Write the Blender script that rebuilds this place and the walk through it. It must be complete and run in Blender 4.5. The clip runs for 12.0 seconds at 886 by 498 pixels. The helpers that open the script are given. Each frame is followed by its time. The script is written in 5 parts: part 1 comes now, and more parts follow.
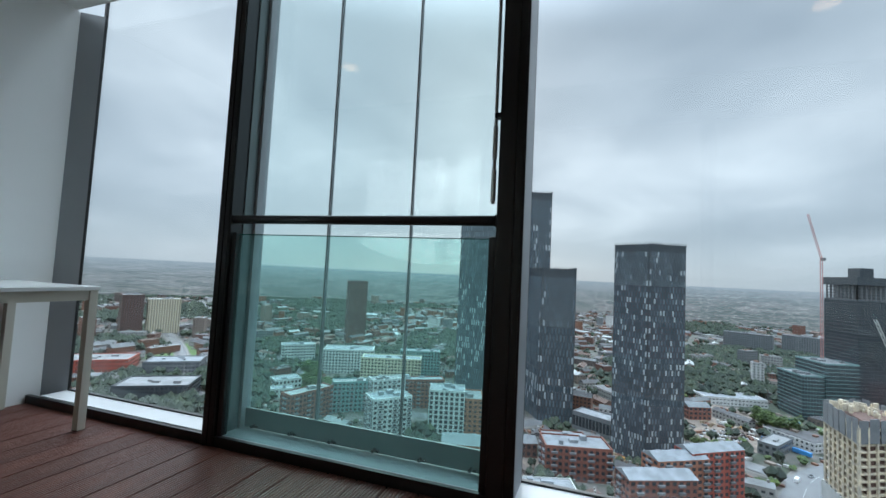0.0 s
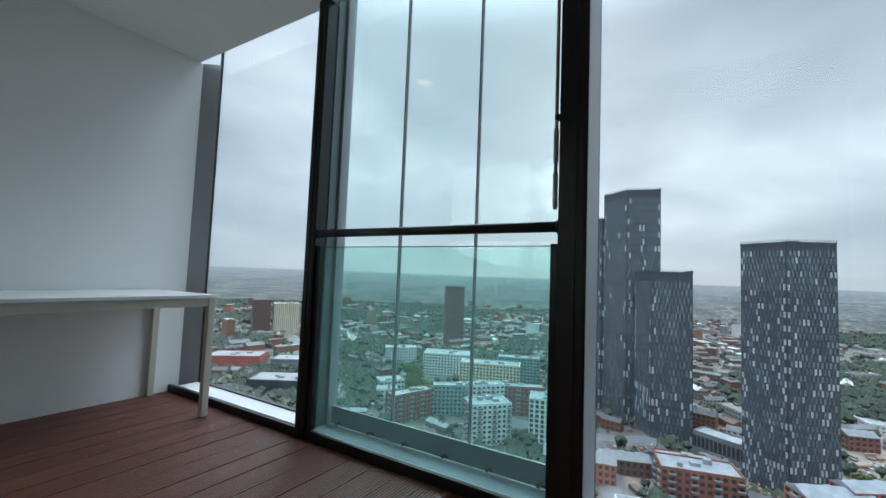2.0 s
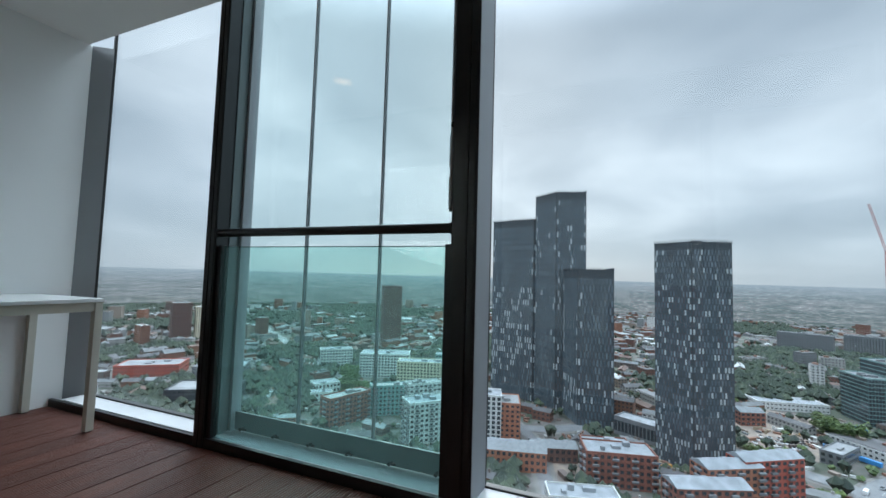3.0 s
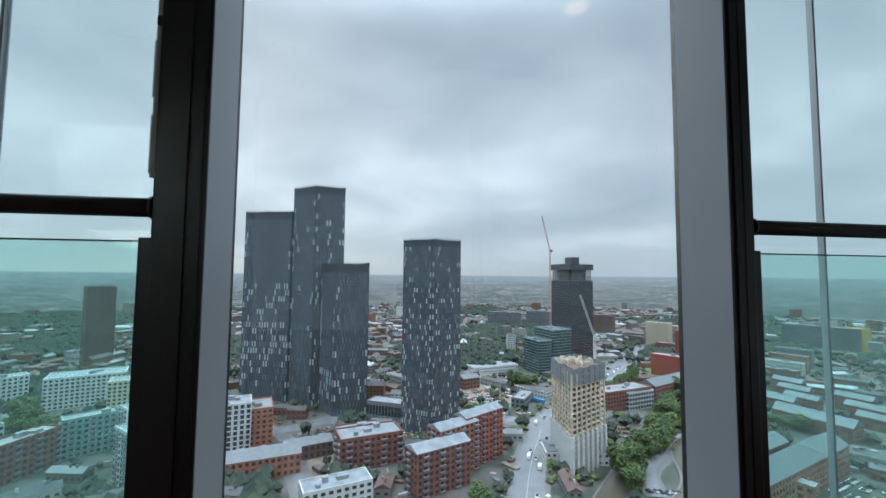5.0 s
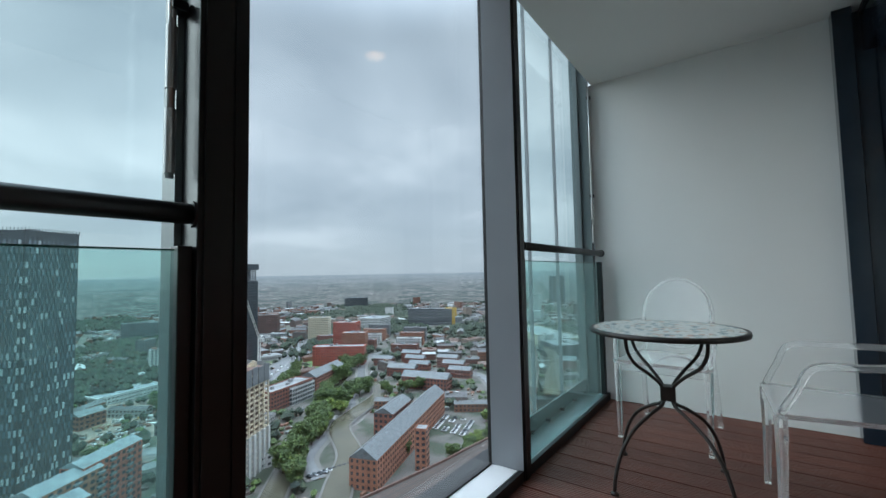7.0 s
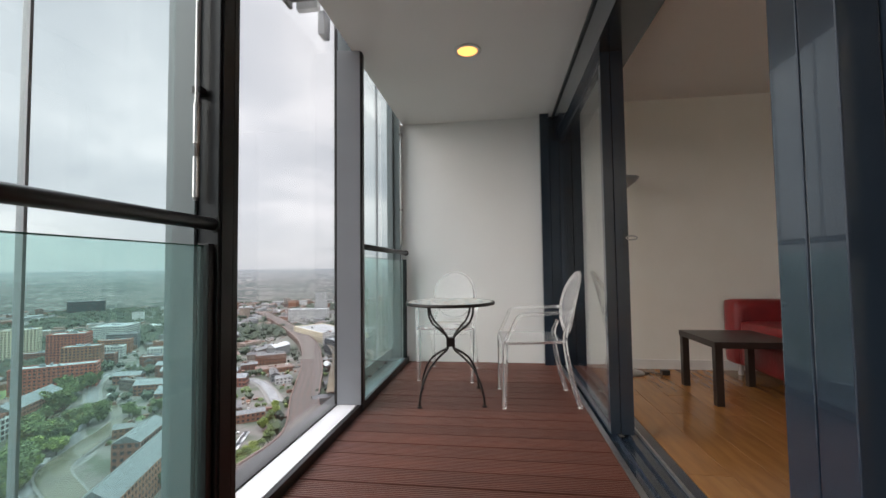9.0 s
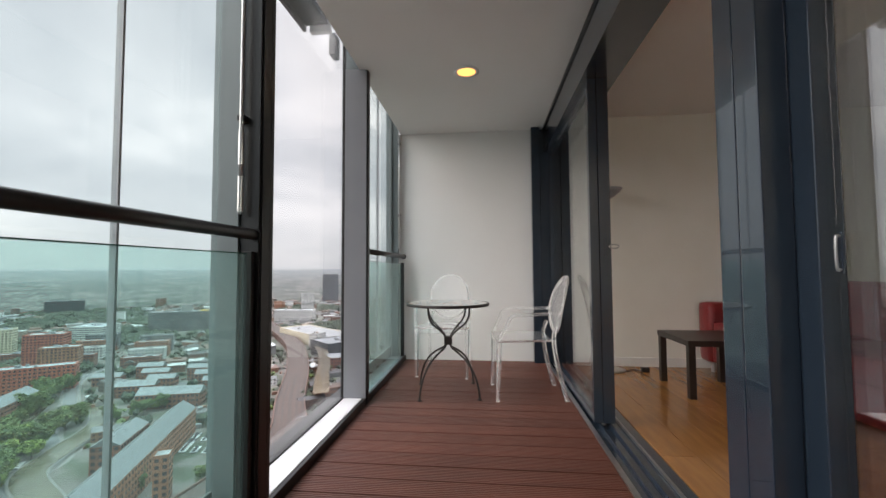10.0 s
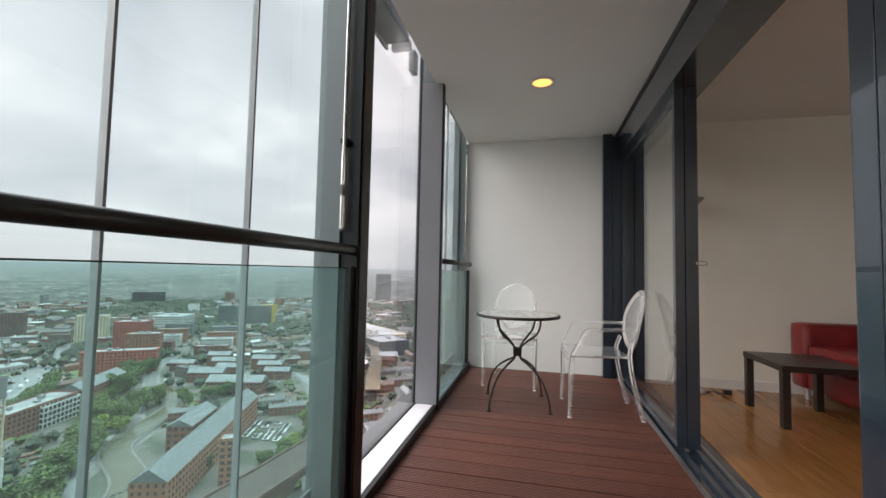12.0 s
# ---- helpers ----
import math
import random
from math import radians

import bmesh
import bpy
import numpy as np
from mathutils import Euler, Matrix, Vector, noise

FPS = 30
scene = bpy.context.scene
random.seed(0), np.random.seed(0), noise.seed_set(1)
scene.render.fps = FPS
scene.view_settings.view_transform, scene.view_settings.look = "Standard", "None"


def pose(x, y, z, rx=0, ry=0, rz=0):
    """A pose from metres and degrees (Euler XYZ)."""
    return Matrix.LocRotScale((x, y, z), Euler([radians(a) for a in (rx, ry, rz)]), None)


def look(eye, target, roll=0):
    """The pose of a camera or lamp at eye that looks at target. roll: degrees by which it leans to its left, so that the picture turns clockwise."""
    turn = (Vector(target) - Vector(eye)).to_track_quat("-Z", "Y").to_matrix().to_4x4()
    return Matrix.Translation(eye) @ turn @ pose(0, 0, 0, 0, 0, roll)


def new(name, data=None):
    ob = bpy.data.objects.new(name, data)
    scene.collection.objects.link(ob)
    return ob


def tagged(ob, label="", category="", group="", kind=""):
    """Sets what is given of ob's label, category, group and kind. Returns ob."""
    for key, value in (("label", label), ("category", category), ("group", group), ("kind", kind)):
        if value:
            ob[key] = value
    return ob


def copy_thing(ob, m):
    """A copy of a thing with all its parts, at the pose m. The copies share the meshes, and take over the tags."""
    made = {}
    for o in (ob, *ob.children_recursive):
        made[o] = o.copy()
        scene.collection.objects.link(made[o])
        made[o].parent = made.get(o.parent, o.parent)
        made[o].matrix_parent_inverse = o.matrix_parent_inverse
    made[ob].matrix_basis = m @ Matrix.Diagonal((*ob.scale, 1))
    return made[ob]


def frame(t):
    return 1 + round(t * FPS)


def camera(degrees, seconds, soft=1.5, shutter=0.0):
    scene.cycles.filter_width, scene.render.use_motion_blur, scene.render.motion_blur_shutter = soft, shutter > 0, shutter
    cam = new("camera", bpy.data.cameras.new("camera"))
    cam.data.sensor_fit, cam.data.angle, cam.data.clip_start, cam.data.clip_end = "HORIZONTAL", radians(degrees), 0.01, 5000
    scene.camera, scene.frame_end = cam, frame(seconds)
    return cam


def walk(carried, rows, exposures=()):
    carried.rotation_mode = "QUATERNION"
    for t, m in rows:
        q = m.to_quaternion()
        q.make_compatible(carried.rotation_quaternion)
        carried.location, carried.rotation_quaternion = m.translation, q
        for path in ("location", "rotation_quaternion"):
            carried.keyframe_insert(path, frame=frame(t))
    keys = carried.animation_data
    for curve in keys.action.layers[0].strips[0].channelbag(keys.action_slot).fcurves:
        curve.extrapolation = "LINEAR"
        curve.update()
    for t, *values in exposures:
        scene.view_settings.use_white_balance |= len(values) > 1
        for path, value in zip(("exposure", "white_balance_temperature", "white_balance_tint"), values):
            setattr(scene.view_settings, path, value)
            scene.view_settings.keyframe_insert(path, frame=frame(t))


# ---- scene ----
LENS = 93.9
PATH = [
    (0, (1.751, 1.667, 0.913), (-0.143, 1.036, 1.036), 2.8),
    (0.5, (1.744, 1.671, 0.909), (-0.064, 0.823, 1.03), 2.8),
    (1, (1.746, 1.666, 0.913), (0.012, 0.676, 1.032), 2.7),
    (1.5, (1.734, 1.7, 0.93), (0.041, 0.642, 1.05), 2.6),
    (2, (1.699, 1.805, 0.934), (0.0, 0.758, 1.062), 2.2),
    (2.5, (1.676, 1.914, 0.952), (-0.077, 0.959, 1.082), 2.0),
    (3, (1.673, 1.976, 0.94), (-0.165, 1.196, 1.074), 1.6),
    (3.2, (1.647, 2.002, 0.948), (-0.223, 1.306, 1.082), 1.4),
    (4.8, (1.163, 1.879, 0.991), (-0.818, 2.116, 1.129), 0.1),
    (5, (1.097, 1.826, 0.997), (-0.871, 2.159, 1.126), 0.5),
    (5.5, (0.942, 1.625, 1.016), (-0.945, 2.274, 1.146), 0.1),
    (6, (0.944, 1.396, 1.025), (-0.792, 2.381, 1.156), -0.2),
    (6.5, (0.986, 1.184, 1.022), (-0.514, 2.502, 1.148), -0.6),
    (7, (1.001, 0.947, 1.011), (-0.182, 2.555, 1.129), -1.1),
    (7.5, (0.999, 0.702, 0.997), (0.145, 2.507, 1.106), -1.2),
    (7.7, (1.013, 0.603, 0.985), (0.29, 2.464, 1.094), -1.1),
    (9.3, (1.032, -0.075, 0.988), (0.799, 1.91, 1.079), -0.6),
    (9.5, (1.011, -0.135, 0.997), (0.789, 1.85, 1.091), -0.5),
    (10, (0.978, -0.223, 1.005), (0.772, 1.764, 1.102), -0.3),
    (10.5, (0.952, -0.285, 1.008), (0.742, 1.702, 1.105), 0.0),
    (11, (0.949, -0.327, 1.008), (0.711, 1.657, 1.108), 0.3),
    (11.5, (0.921, -0.309, 1.023), (0.64, 1.669, 1.124), 0.6),
    (12, (0.825, -0.286, 1.066), (0.374, 1.66, 1.172), 1.2),
]
cam = camera(LENS, 12.0, soft=1.5, shutter=0.0)
walk(cam, [(t, look(eye, target, roll)) for t, eye, target, roll in PATH],
     exposures=[(0.0, 0.36, 5800, 4), (1.3, 0.47, 5800, 4), (2.6, 0.44, 5800, 4), (4.8, 0.36, 5800, 4), (7.7, 0.37, 5800, 4), (9.3, 0.86, 7000, 19), (12.0, 0.86, 7000, 19)])

# ---- world and sun ----
GROUND = -117.0
world = bpy.data.worlds.new("overcast_sky")
scene.world = world
world.use_nodes = True
wn, wl = world.node_tree.nodes, world.node_tree.links
wn.clear()
w_out = wn.new("ShaderNodeOutputWorld")
w_bg = wn.new("ShaderNodeBackground")
w_sky = wn.new("ShaderNodeTexSky")
w_sky.sky_type, w_sky.sun_disc = "NISHITA", False
w_sky.sun_elevation, w_sky.sun_rotation = radians(26), radians(-105)
w_geo = wn.new("ShaderNodeTexCoord")
w_sep = wn.new("ShaderNodeSeparateXYZ")
w_den = wn.new("ShaderNodeMath"); w_den.operation = "ADD"; w_den.inputs[1].default_value = 0.22
w_div = wn.new("ShaderNodeVectorMath"); w_div.operation = "DIVIDE"
w_cmb = wn.new("ShaderNodeCombineXYZ")
w_abs = wn.new("ShaderNodeMath"); w_abs.operation = "ABSOLUTE"
wl.new(w_geo.outputs["Generated"], w_sep.inputs[0])
wl.new(w_sep.outputs["Z"], w_abs.inputs[0])
wl.new(w_abs.outputs[0], w_den.inputs[0])
for i in range(3):
    wl.new(w_den.outputs[0], w_cmb.inputs[i])
wl.new(w_geo.outputs["Generated"], w_div.inputs[0])
wl.new(w_cmb.outputs[0], w_div.inputs[1])
w_n1 = wn.new("ShaderNodeTexNoise")
w_n1.inputs["Scale"].default_value, w_n1.inputs["Detail"].default_value = 0.95, 5.0
w_n1.inputs["Roughness"].default_value, w_n1.inputs["Distortion"].default_value = 0.48, 0.3
wl.new(w_div.outputs[0], w_n1.inputs["Vector"])
w_ramp = wn.new("ShaderNodeValToRGB")
w_ramp.color_ramp.elements[0].position, w_ramp.color_ramp.elements[0].color = 0.35, (0.385, 0.435, 0.485, 1)
w_ramp.color_ramp.elements[1].position, w_ramp.color_ramp.elements[1].color = 0.68, (0.77, 0.81, 0.84, 1)
mid = w_ramp.color_ramp.elements.new(0.51); mid.color = (0.52, 0.57, 0.615, 1)
wl.new(w_n1.outputs["Fac"], w_ramp.inputs[0])
w_hor = wn.new("ShaderNodeMapRange")
w_hor.inputs["From Min"].default_value, w_hor.inputs["From Max"].default_value = 0.0, 0.22
w_hor.inputs["To Min"].default_value, w_hor.inputs["To Max"].default_value = 0.85, 0.0
wl.new(w_abs.outputs[0], w_hor.inputs["Value"])
w_mix = wn.new("ShaderNodeMix"); w_mix.data_type = "RGBA"
w_mix.inputs[7].default_value = (0.44, 0.49, 0.535, 1)
wl.new(w_hor.outputs[0], w_mix.inputs[0]); wl.new(w_ramp.outputs[0], w_mix.inputs[6])
w_add = wn.new("ShaderNodeMix"); w_add.data_type = "RGBA"; w_add.blend_type = "ADD"; w_add.inputs[0].default_value = 0.006
wl.new(w_mix.outputs[2], w_add.inputs[6]); wl.new(w_sky.outputs[0], w_add.inputs[7])
w_zen = wn.new("ShaderNodeMapRange"); w_zen.interpolation_type = "SMOOTHSTEP"
w_zen.inputs["From Min"].default_value, w_zen.inputs["From Max"].default_value = 0.50, 0.86
w_zen.inputs["To Min"].default_value, w_zen.inputs["To Max"].default_value = 0.86, 6.0
wl.new(w_sep.outputs["Z"], w_zen.inputs["Value"]); wl.new(w_zen.outputs[0], w_bg.inputs["Strength"])
wl.new(w_add.outputs[2], w_bg.inputs["Color"])
wl.new(w_bg.outputs[0], w_out.inputs[0])

sun_data = bpy.data.lights.new("sun", "SUN")
sun_data.energy, sun_data.angle, sun_data.color = 1.5, radians(50), (1.0, 0.97, 0.93)
sun = new("sun", sun_data)
sun.matrix_world = look((-100, -34, 52), (0, 0, 0))

for lx, ly, lz, power in ((0.84, 2.95, 2.535, 0.05), (0.86, -0.14, 2.535, 0.05)):
    bulb_data = bpy.data.lights.new("downlight_bulb", "AREA")
    bulb_data.shape, bulb_data.size, bulb_data.energy, bulb_data.color = "DISK", 0.13, power, (1.0, 0.80, 0.58)
    bulb = new("downlight_bulb", bulb_data)
    bulb.matrix_world = pose(lx, ly, lz)
# fill lamp added out of view to brighten the living room
room_data = bpy.data.lights.new("living_window_daylight", "AREA")
room_data.shape, room_data.size, room_data.size_y, room_data.energy, room_data.color = "RECTANGLE", 2.2, 2.0, 19, (0.93, 1.0, 0.97)
room_fill = new("living_window_daylight", room_data)
room_fill.matrix_world = look((1.965, -2.85, 1.27), (3.965, -2.85, 1.27))


# ---- materials ----
def mat(name, color, rough=0.6, metal=0.0, color2=None, scale=4.0, detail=4.0, bump=0.0, bump_scale=40.0,
        stretch=(1, 1, 1), island=None, rand=0.0, spec=0.5, coat=0.0, ramp=(0.35, 0.65)):
    m = bpy.data.materials.new(name)
    m.use_nodes = True
    n, l = m.node_tree.nodes, m.node_tree.links
    b = n["Principled BSDF"]
    b.inputs["Roughness"].default_value, b.inputs["Metallic"].default_value = rough, metal
    b.inputs["Specular IOR Level"].default_value = spec
    b.inputs["Coat Weight"].default_value = coat
    tc = n.new("ShaderNodeTexCoord")
    mp = n.new("ShaderNodeMapping"); mp.inputs["Scale"].default_value = stretch
    l.new(tc.outputs["Object"], mp.inputs[0])
    c2 = color2 or tuple(x * 0.86 for x in color)
    nz = n.new("ShaderNodeTexNoise"); nz.inputs["Scale"].default_value, nz.inputs["Detail"].default_value = scale, detail
    l.new(mp.outputs[0], nz.inputs["Vector"])
    rp = n.new("ShaderNodeValToRGB")
    rp.color_ramp.elements[0].position, rp.color_ramp.elements[1].position = ramp
    rp.color_ramp.elements[0].color, rp.color_ramp.elements[1].color = (*c2, 1), (*color, 1)
    l.new(nz.outputs["Fac"], rp.inputs[0])
    out = rp.outputs[0]
    if island:
        g = n.new("ShaderNodeNewGeometry")
        ir = n.new("ShaderNodeValToRGB"); ir.color_ramp.interpolation = "CONSTANT"
        while len(ir.color_ramp.elements) < len(island):
            ir.color_ramp.elements.new(0.5)
        pos = 0.0
        for e, (w, c) in zip(ir.color_ramp.elements, island):
            e.position, e.color = pos, (*c, 1); pos += w
        l.new(g.outputs["Random Per Island"], ir.inputs[0])
        mx = n.new("ShaderNodeMix"); mx.data_type = "RGBA"; mx.blend_type = "MULTIPLY"; mx.inputs[0].default_value = 1.0
        l.new(ir.outputs[0], mx.inputs[6]); l.new(out, mx.inputs[7]); out = mx.outputs[2]
    if rand:
        oi = n.new("ShaderNodeObjectInfo")
        mr = n.new("ShaderNodeMapRange"); mr.inputs["To Min"].default_value, mr.inputs["To Max"].default_value = 1 - rand, 1 + rand
        l.new(oi.outputs["Random"], mr.inputs["Value"])
        hv = n.new("ShaderNodeHueSaturation"); l.new(mr.outputs[0], hv.inputs["Value"]); l.new(out, hv.inputs["Color"]); out = hv.outputs[0]
    l.new(out, b.inputs["Base Color"])
    if bump:
        bz = n.new("ShaderNodeTexNoise"); bz.inputs["Scale"].default_value, bz.inputs["Detail"].default_value = bump_scale, 5
        l.new(mp.outputs[0], bz.inputs["Vector"])
        bp = n.new("ShaderNodeBump"); bp.inputs["Strength"].default_value, bp.inputs["Distance"].default_value = bump, 0.01
        l.new(bz.outputs["Fac"], bp.inputs["Height"]); l.new(bp.outputs[0], b.inputs["Normal"])
    return m


def pane_mat(name, tint, ior=1.5, rough=0.0, veil=0.0, veil_color=(0.8, 0.85, 0.85)):
    m = bpy.data.materials.new(name)
    m.use_nodes = True
    n, l = m.node_tree.nodes, m.node_tree.links
    n.remove(n["Principled BSDF"])
    tr = n.new("ShaderNodeBsdfTransparent"); tr.inputs[0].default_value = (*tint, 1)
    gl = n.new("ShaderNodeBsdfGlossy"); gl.inputs["Roughness"].default_value = rough
    lw = n.new("ShaderNodeLayerWeight"); lw.inputs[0].default_value = 0.5
    pw = n.new("ShaderNodeMath"); pw.operation = "POWER"; pw.inputs[1].default_value = 5.0
    ma = n.new("ShaderNodeMath"); ma.operation = "MULTIPLY_ADD"
    r0 = ((ior - 1) / (ior + 1)) ** 2
    ma.inputs[1].default_value, ma.inputs[2].default_value = 0.9, r0
    l.new(lw.outputs["Facing"], pw.inputs[0]); l.new(pw.outputs[0], ma.inputs[0])
    mx = n.new("ShaderNodeMixShader")
    l.new(ma.outputs[0], mx.inputs[0]); l.new(tr.outputs[0], mx.inputs[1]); l.new(gl.outputs[0], mx.inputs[2])
    out = mx.outputs[0]
    # diffuse layer over the pane that paints a milky haze onto the view
    if veil:
        film = n.new("ShaderNodeBsdfTranslucent"); film.inputs[0].default_value = (*veil_color, 1)
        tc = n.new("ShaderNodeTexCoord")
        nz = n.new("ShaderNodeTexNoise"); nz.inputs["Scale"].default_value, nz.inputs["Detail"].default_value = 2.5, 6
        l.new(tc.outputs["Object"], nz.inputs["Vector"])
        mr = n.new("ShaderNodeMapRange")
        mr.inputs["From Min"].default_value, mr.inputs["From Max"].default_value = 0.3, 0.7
        mr.inputs["To Min"].default_value, mr.inputs["To Max"].default_value = veil * 0.8, veil * 1.2
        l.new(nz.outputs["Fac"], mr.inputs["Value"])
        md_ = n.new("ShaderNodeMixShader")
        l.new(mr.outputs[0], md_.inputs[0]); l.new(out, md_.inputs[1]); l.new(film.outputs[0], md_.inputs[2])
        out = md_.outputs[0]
    l.new(out, n["Material Output"].inputs[0])
    return m


def glow_mat(name, color, strength):
    m = bpy.data.materials.new(name)
    m.use_nodes = True
    b = m.node_tree.nodes["Principled BSDF"]
    b.inputs["Base Color"].default_value = (*color, 1)
    b.inputs["Emission Color"].default_value = (*color, 1)
    b.inputs["Emission Strength"].default_value = strength
    return m


M_WALL = mat("white_wall_paint", (0.84, 0.85, 0.835), 0.7, color2=(0.81, 0.82, 0.805), scale=1.2, bump=0.08, bump_scale=150)
M_CEIL = mat("white_ceiling_paint", (0.83, 0.82, 0.80), 0.8, color2=(0.80, 0.79, 0.77), scale=0.9, bump=0.05, bump_scale=120)
M_ROOMWALL = mat("living_room_paint", (0.83, 0.83, 0.78), 0.8, color2=(0.77, 0.755, 0.69), scale=1.0, bump=0.06, bump_scale=120)
M_DECK = mat("red_brown_composite_decking", (0.150, 0.052, 0.034), 0.42, color2=(0.095, 0.034, 0.024), scale=2.2, stretch=(1.2, 9, 1),
             bump=0.25, bump_scale=60, rand=0.16, spec=0.5, ramp=(0.3, 0.7))
M_BLACK = mat("black_powder_coat", (0.010, 0.0105, 0.011), 0.32, color2=(0.007, 0.0075, 0.008), scale=8, bump=0.03, bump_scale=200)
M_BRONZE = mat("dark_bronze_metal", (0.017, 0.016, 0.016), 0.35, 0.1, color2=(0.012, 0.0115, 0.011), scale=6)
M_GREY = mat("grey_aluminium", (0.32, 0.34, 0.36), 0.42, 0.1, color2=(0.29, 0.31, 0.33), scale=2, bump=0.02)
M_GREYGREEN = mat("grey_green_aluminium", (0.17, 0.20, 0.205), 0.42, 0.2, color2=(0.14, 0.17, 0.175), scale=3, stretch=(1, 1, 0.2))
M_SILL = mat("pale_grey_sill", (0.78, 0.79, 0.80), 0.33, 0.0, color2=(0.72, 0.73, 0.74), scale=3, bump=0.02)
M_STEEL = mat("brushed_steel", (0.5, 0.5, 0.5), 0.3, 0.9, color2=(0.42, 0.42, 0.42), scale=30, stretch=(1, 1, 0.1))
M_NAVY = mat("blue_black_door_paint", (0.019, 0.031, 0.047), 0.2, color2=(0.014, 0.024, 0.038), scale=3, coat=0.6)
M_DESK = mat("white_laminate", (0.72, 0.74, 0.73), 0.25, color2=(0.68, 0.70, 0.69), scale=2)
M_CREAM = mat("cream_painted_steel", (0.50, 0.48, 0.40), 0.4, color2=(0.46, 0.44, 0.37), scale=5)
M_IRON = mat("black_wrought_iron", (0.018, 0.016, 0.015), 0.4, 0.3, color2=(0.035, 0.026, 0.022), scale=20, bump=0.2, bump_scale=120)
M_LAMINATE = mat("honey_laminate_floor", (0.31, 0.145, 0.045), 0.16, color2=(0.25, 0.110, 0.036), scale=3, stretch=(1, 8, 1), rand=0.15, bump=0.03)
M_DARKWOOD = mat("black_brown_veneer", (0.016, 0.012, 0.010), 0.35, color2=(0.024, 0.017, 0.014), scale=4, stretch=(1, 10, 1))
M_LEATHER = mat("dark_red_leather", (0.20, 0.012, 0.014), 0.35, color2=(0.13, 0.008, 0.010), scale=6, bump=0.3, bump_scale=90)
M_PLASTIC = mat("black_plastic", (0.02, 0.02, 0.02), 0.4)
M_WHITEP = mat("white_plastic", (0.75, 0.75, 0.73), 0.4)
M_LIGHT = glow_mat("warm_lamp_glow", (1.0, 0.46, 0.12), 1.15)
M_CLEAR = pane_mat("clear_glazing", (0.985, 0.99, 0.99))
# the green panes carry painted haze to lift the dark city behind them
M_GREEN = pane_mat("green_tinted_glazing", (0.935, 0.985, 0.975), veil=0.009)
M_BAL = pane_mat("green_balustrade_glass", (0.82, 0.95, 0.93), veil=0.016, veil_color=(0.55, 0.85, 0.8))
M_DOORGLASS = pane_mat("door_glazing", (0.97, 0.99, 0.97), ior=2.8)
M_GLASSEDGE = mat("green_glass_edge", (0.03, 0.11, 0.09), 0.1)
M_GASKET = mat("grey_gasket", (0.10, 0.11, 0.115), 0.5)
m = bpy.data.materials.new("clear_polycarbonate")
m.use_nodes = True
b = m.node_tree.nodes["Principled BSDF"]
b.inputs["Transmission Weight"].default_value, b.inputs["Roughness"].default_value, b.inputs["IOR"].default_value = 0.90, 0.02, 1.22
b.inputs["Base Color"].default_value = (0.97, 0.98, 0.98, 1)
M_GHOST = m


# ---- mesh helpers ----
def part(name, bm, material, parent=None, label="", kind="", smooth=False, shadow=True):
    me = bpy.data.meshes.new(name)
    bm.to_mesh(me)
    bm.free()
    if smooth:
        me.polygons.foreach_set("use_smooth", [True] * len(me.polygons))
    me.materials.append(material)
    ob = new(name, me)
    if parent is not None:
        ob.parent = parent
    if not shadow:
        ob.visible_shadow = False
    return tagged(ob, label=label, kind=kind)


def thing(name, label, category, at=(0, 0, 0), turn=0.0, group="", kind=""):
    e = new(name)
    e.empty_display_size = 0.1
    e.matrix_basis = pose(*at, 0, 0, turn)
    return tagged(e, label, category, group, kind)


def box(bm, x0, x1, y0, y1, z0, z1, bevel=0.0):
    c = Matrix.Translation(((x0 + x1) / 2, (y0 + y1) / 2, (z0 + z1) / 2)) @ Matrix.Diagonal((abs(x1 - x0), abs(y1 - y0), abs(z1 - z0), 1))
    r = bmesh.ops.create_cube(bm, size=1, matrix=c)
    if bevel:
        edges = {e for v in r["verts"] for e in v.link_edges}
        bmesh.ops.bevel(bm, geom=list(edges), offset=bevel, segments=2, affect="EDGES", profile=0.7)
    return bm


def boxbm(*a, bevel=0.0):
    return box(bmesh.new(), *a, bevel=bevel)


def tube(bm, points, radius, sides=10, closed=False):
    """A round bar along points; radius one number or one for each point."""
    pts = [Vector(p) for p in points]
    rings, side = [], None
    for i, p in enumerate(pts):
        a, c = pts[max(i - 1, 0)], pts[min(i + 1, len(pts) - 1)]
        if closed:
            a, c = pts[i - 1], pts[(i + 1) % len(pts)]
        way = (c - a).normalized()
        ref = side if side is not None else (Vector((0, 0, 1)) if abs(way.z) < 0.9 else Vector((1, 0, 0)))
        u = (ref - way * ref.dot(way)).normalized()
        side = u
        v = way.cross(u)
        r = radius[i] if isinstance(radius, (list, tuple)) else radius
        rings.append([bm.verts.new(p + r * (math.cos(k * math.tau / sides) * u + math.sin(k * math.tau / sides) * v)) for k in range(sides)])
    n = len(rings)
    for i in range(n if closed else n - 1):
        a, c = rings[i], rings[(i + 1) % n]
        for k in range(sides):
            bm.faces.new((a[k], a[(k + 1) % sides], c[(k + 1) % sides], c[k]))
    if not closed:
        bm.faces.new(rings[0][::-1])
        bm.faces.new(rings[-1])
    return bm


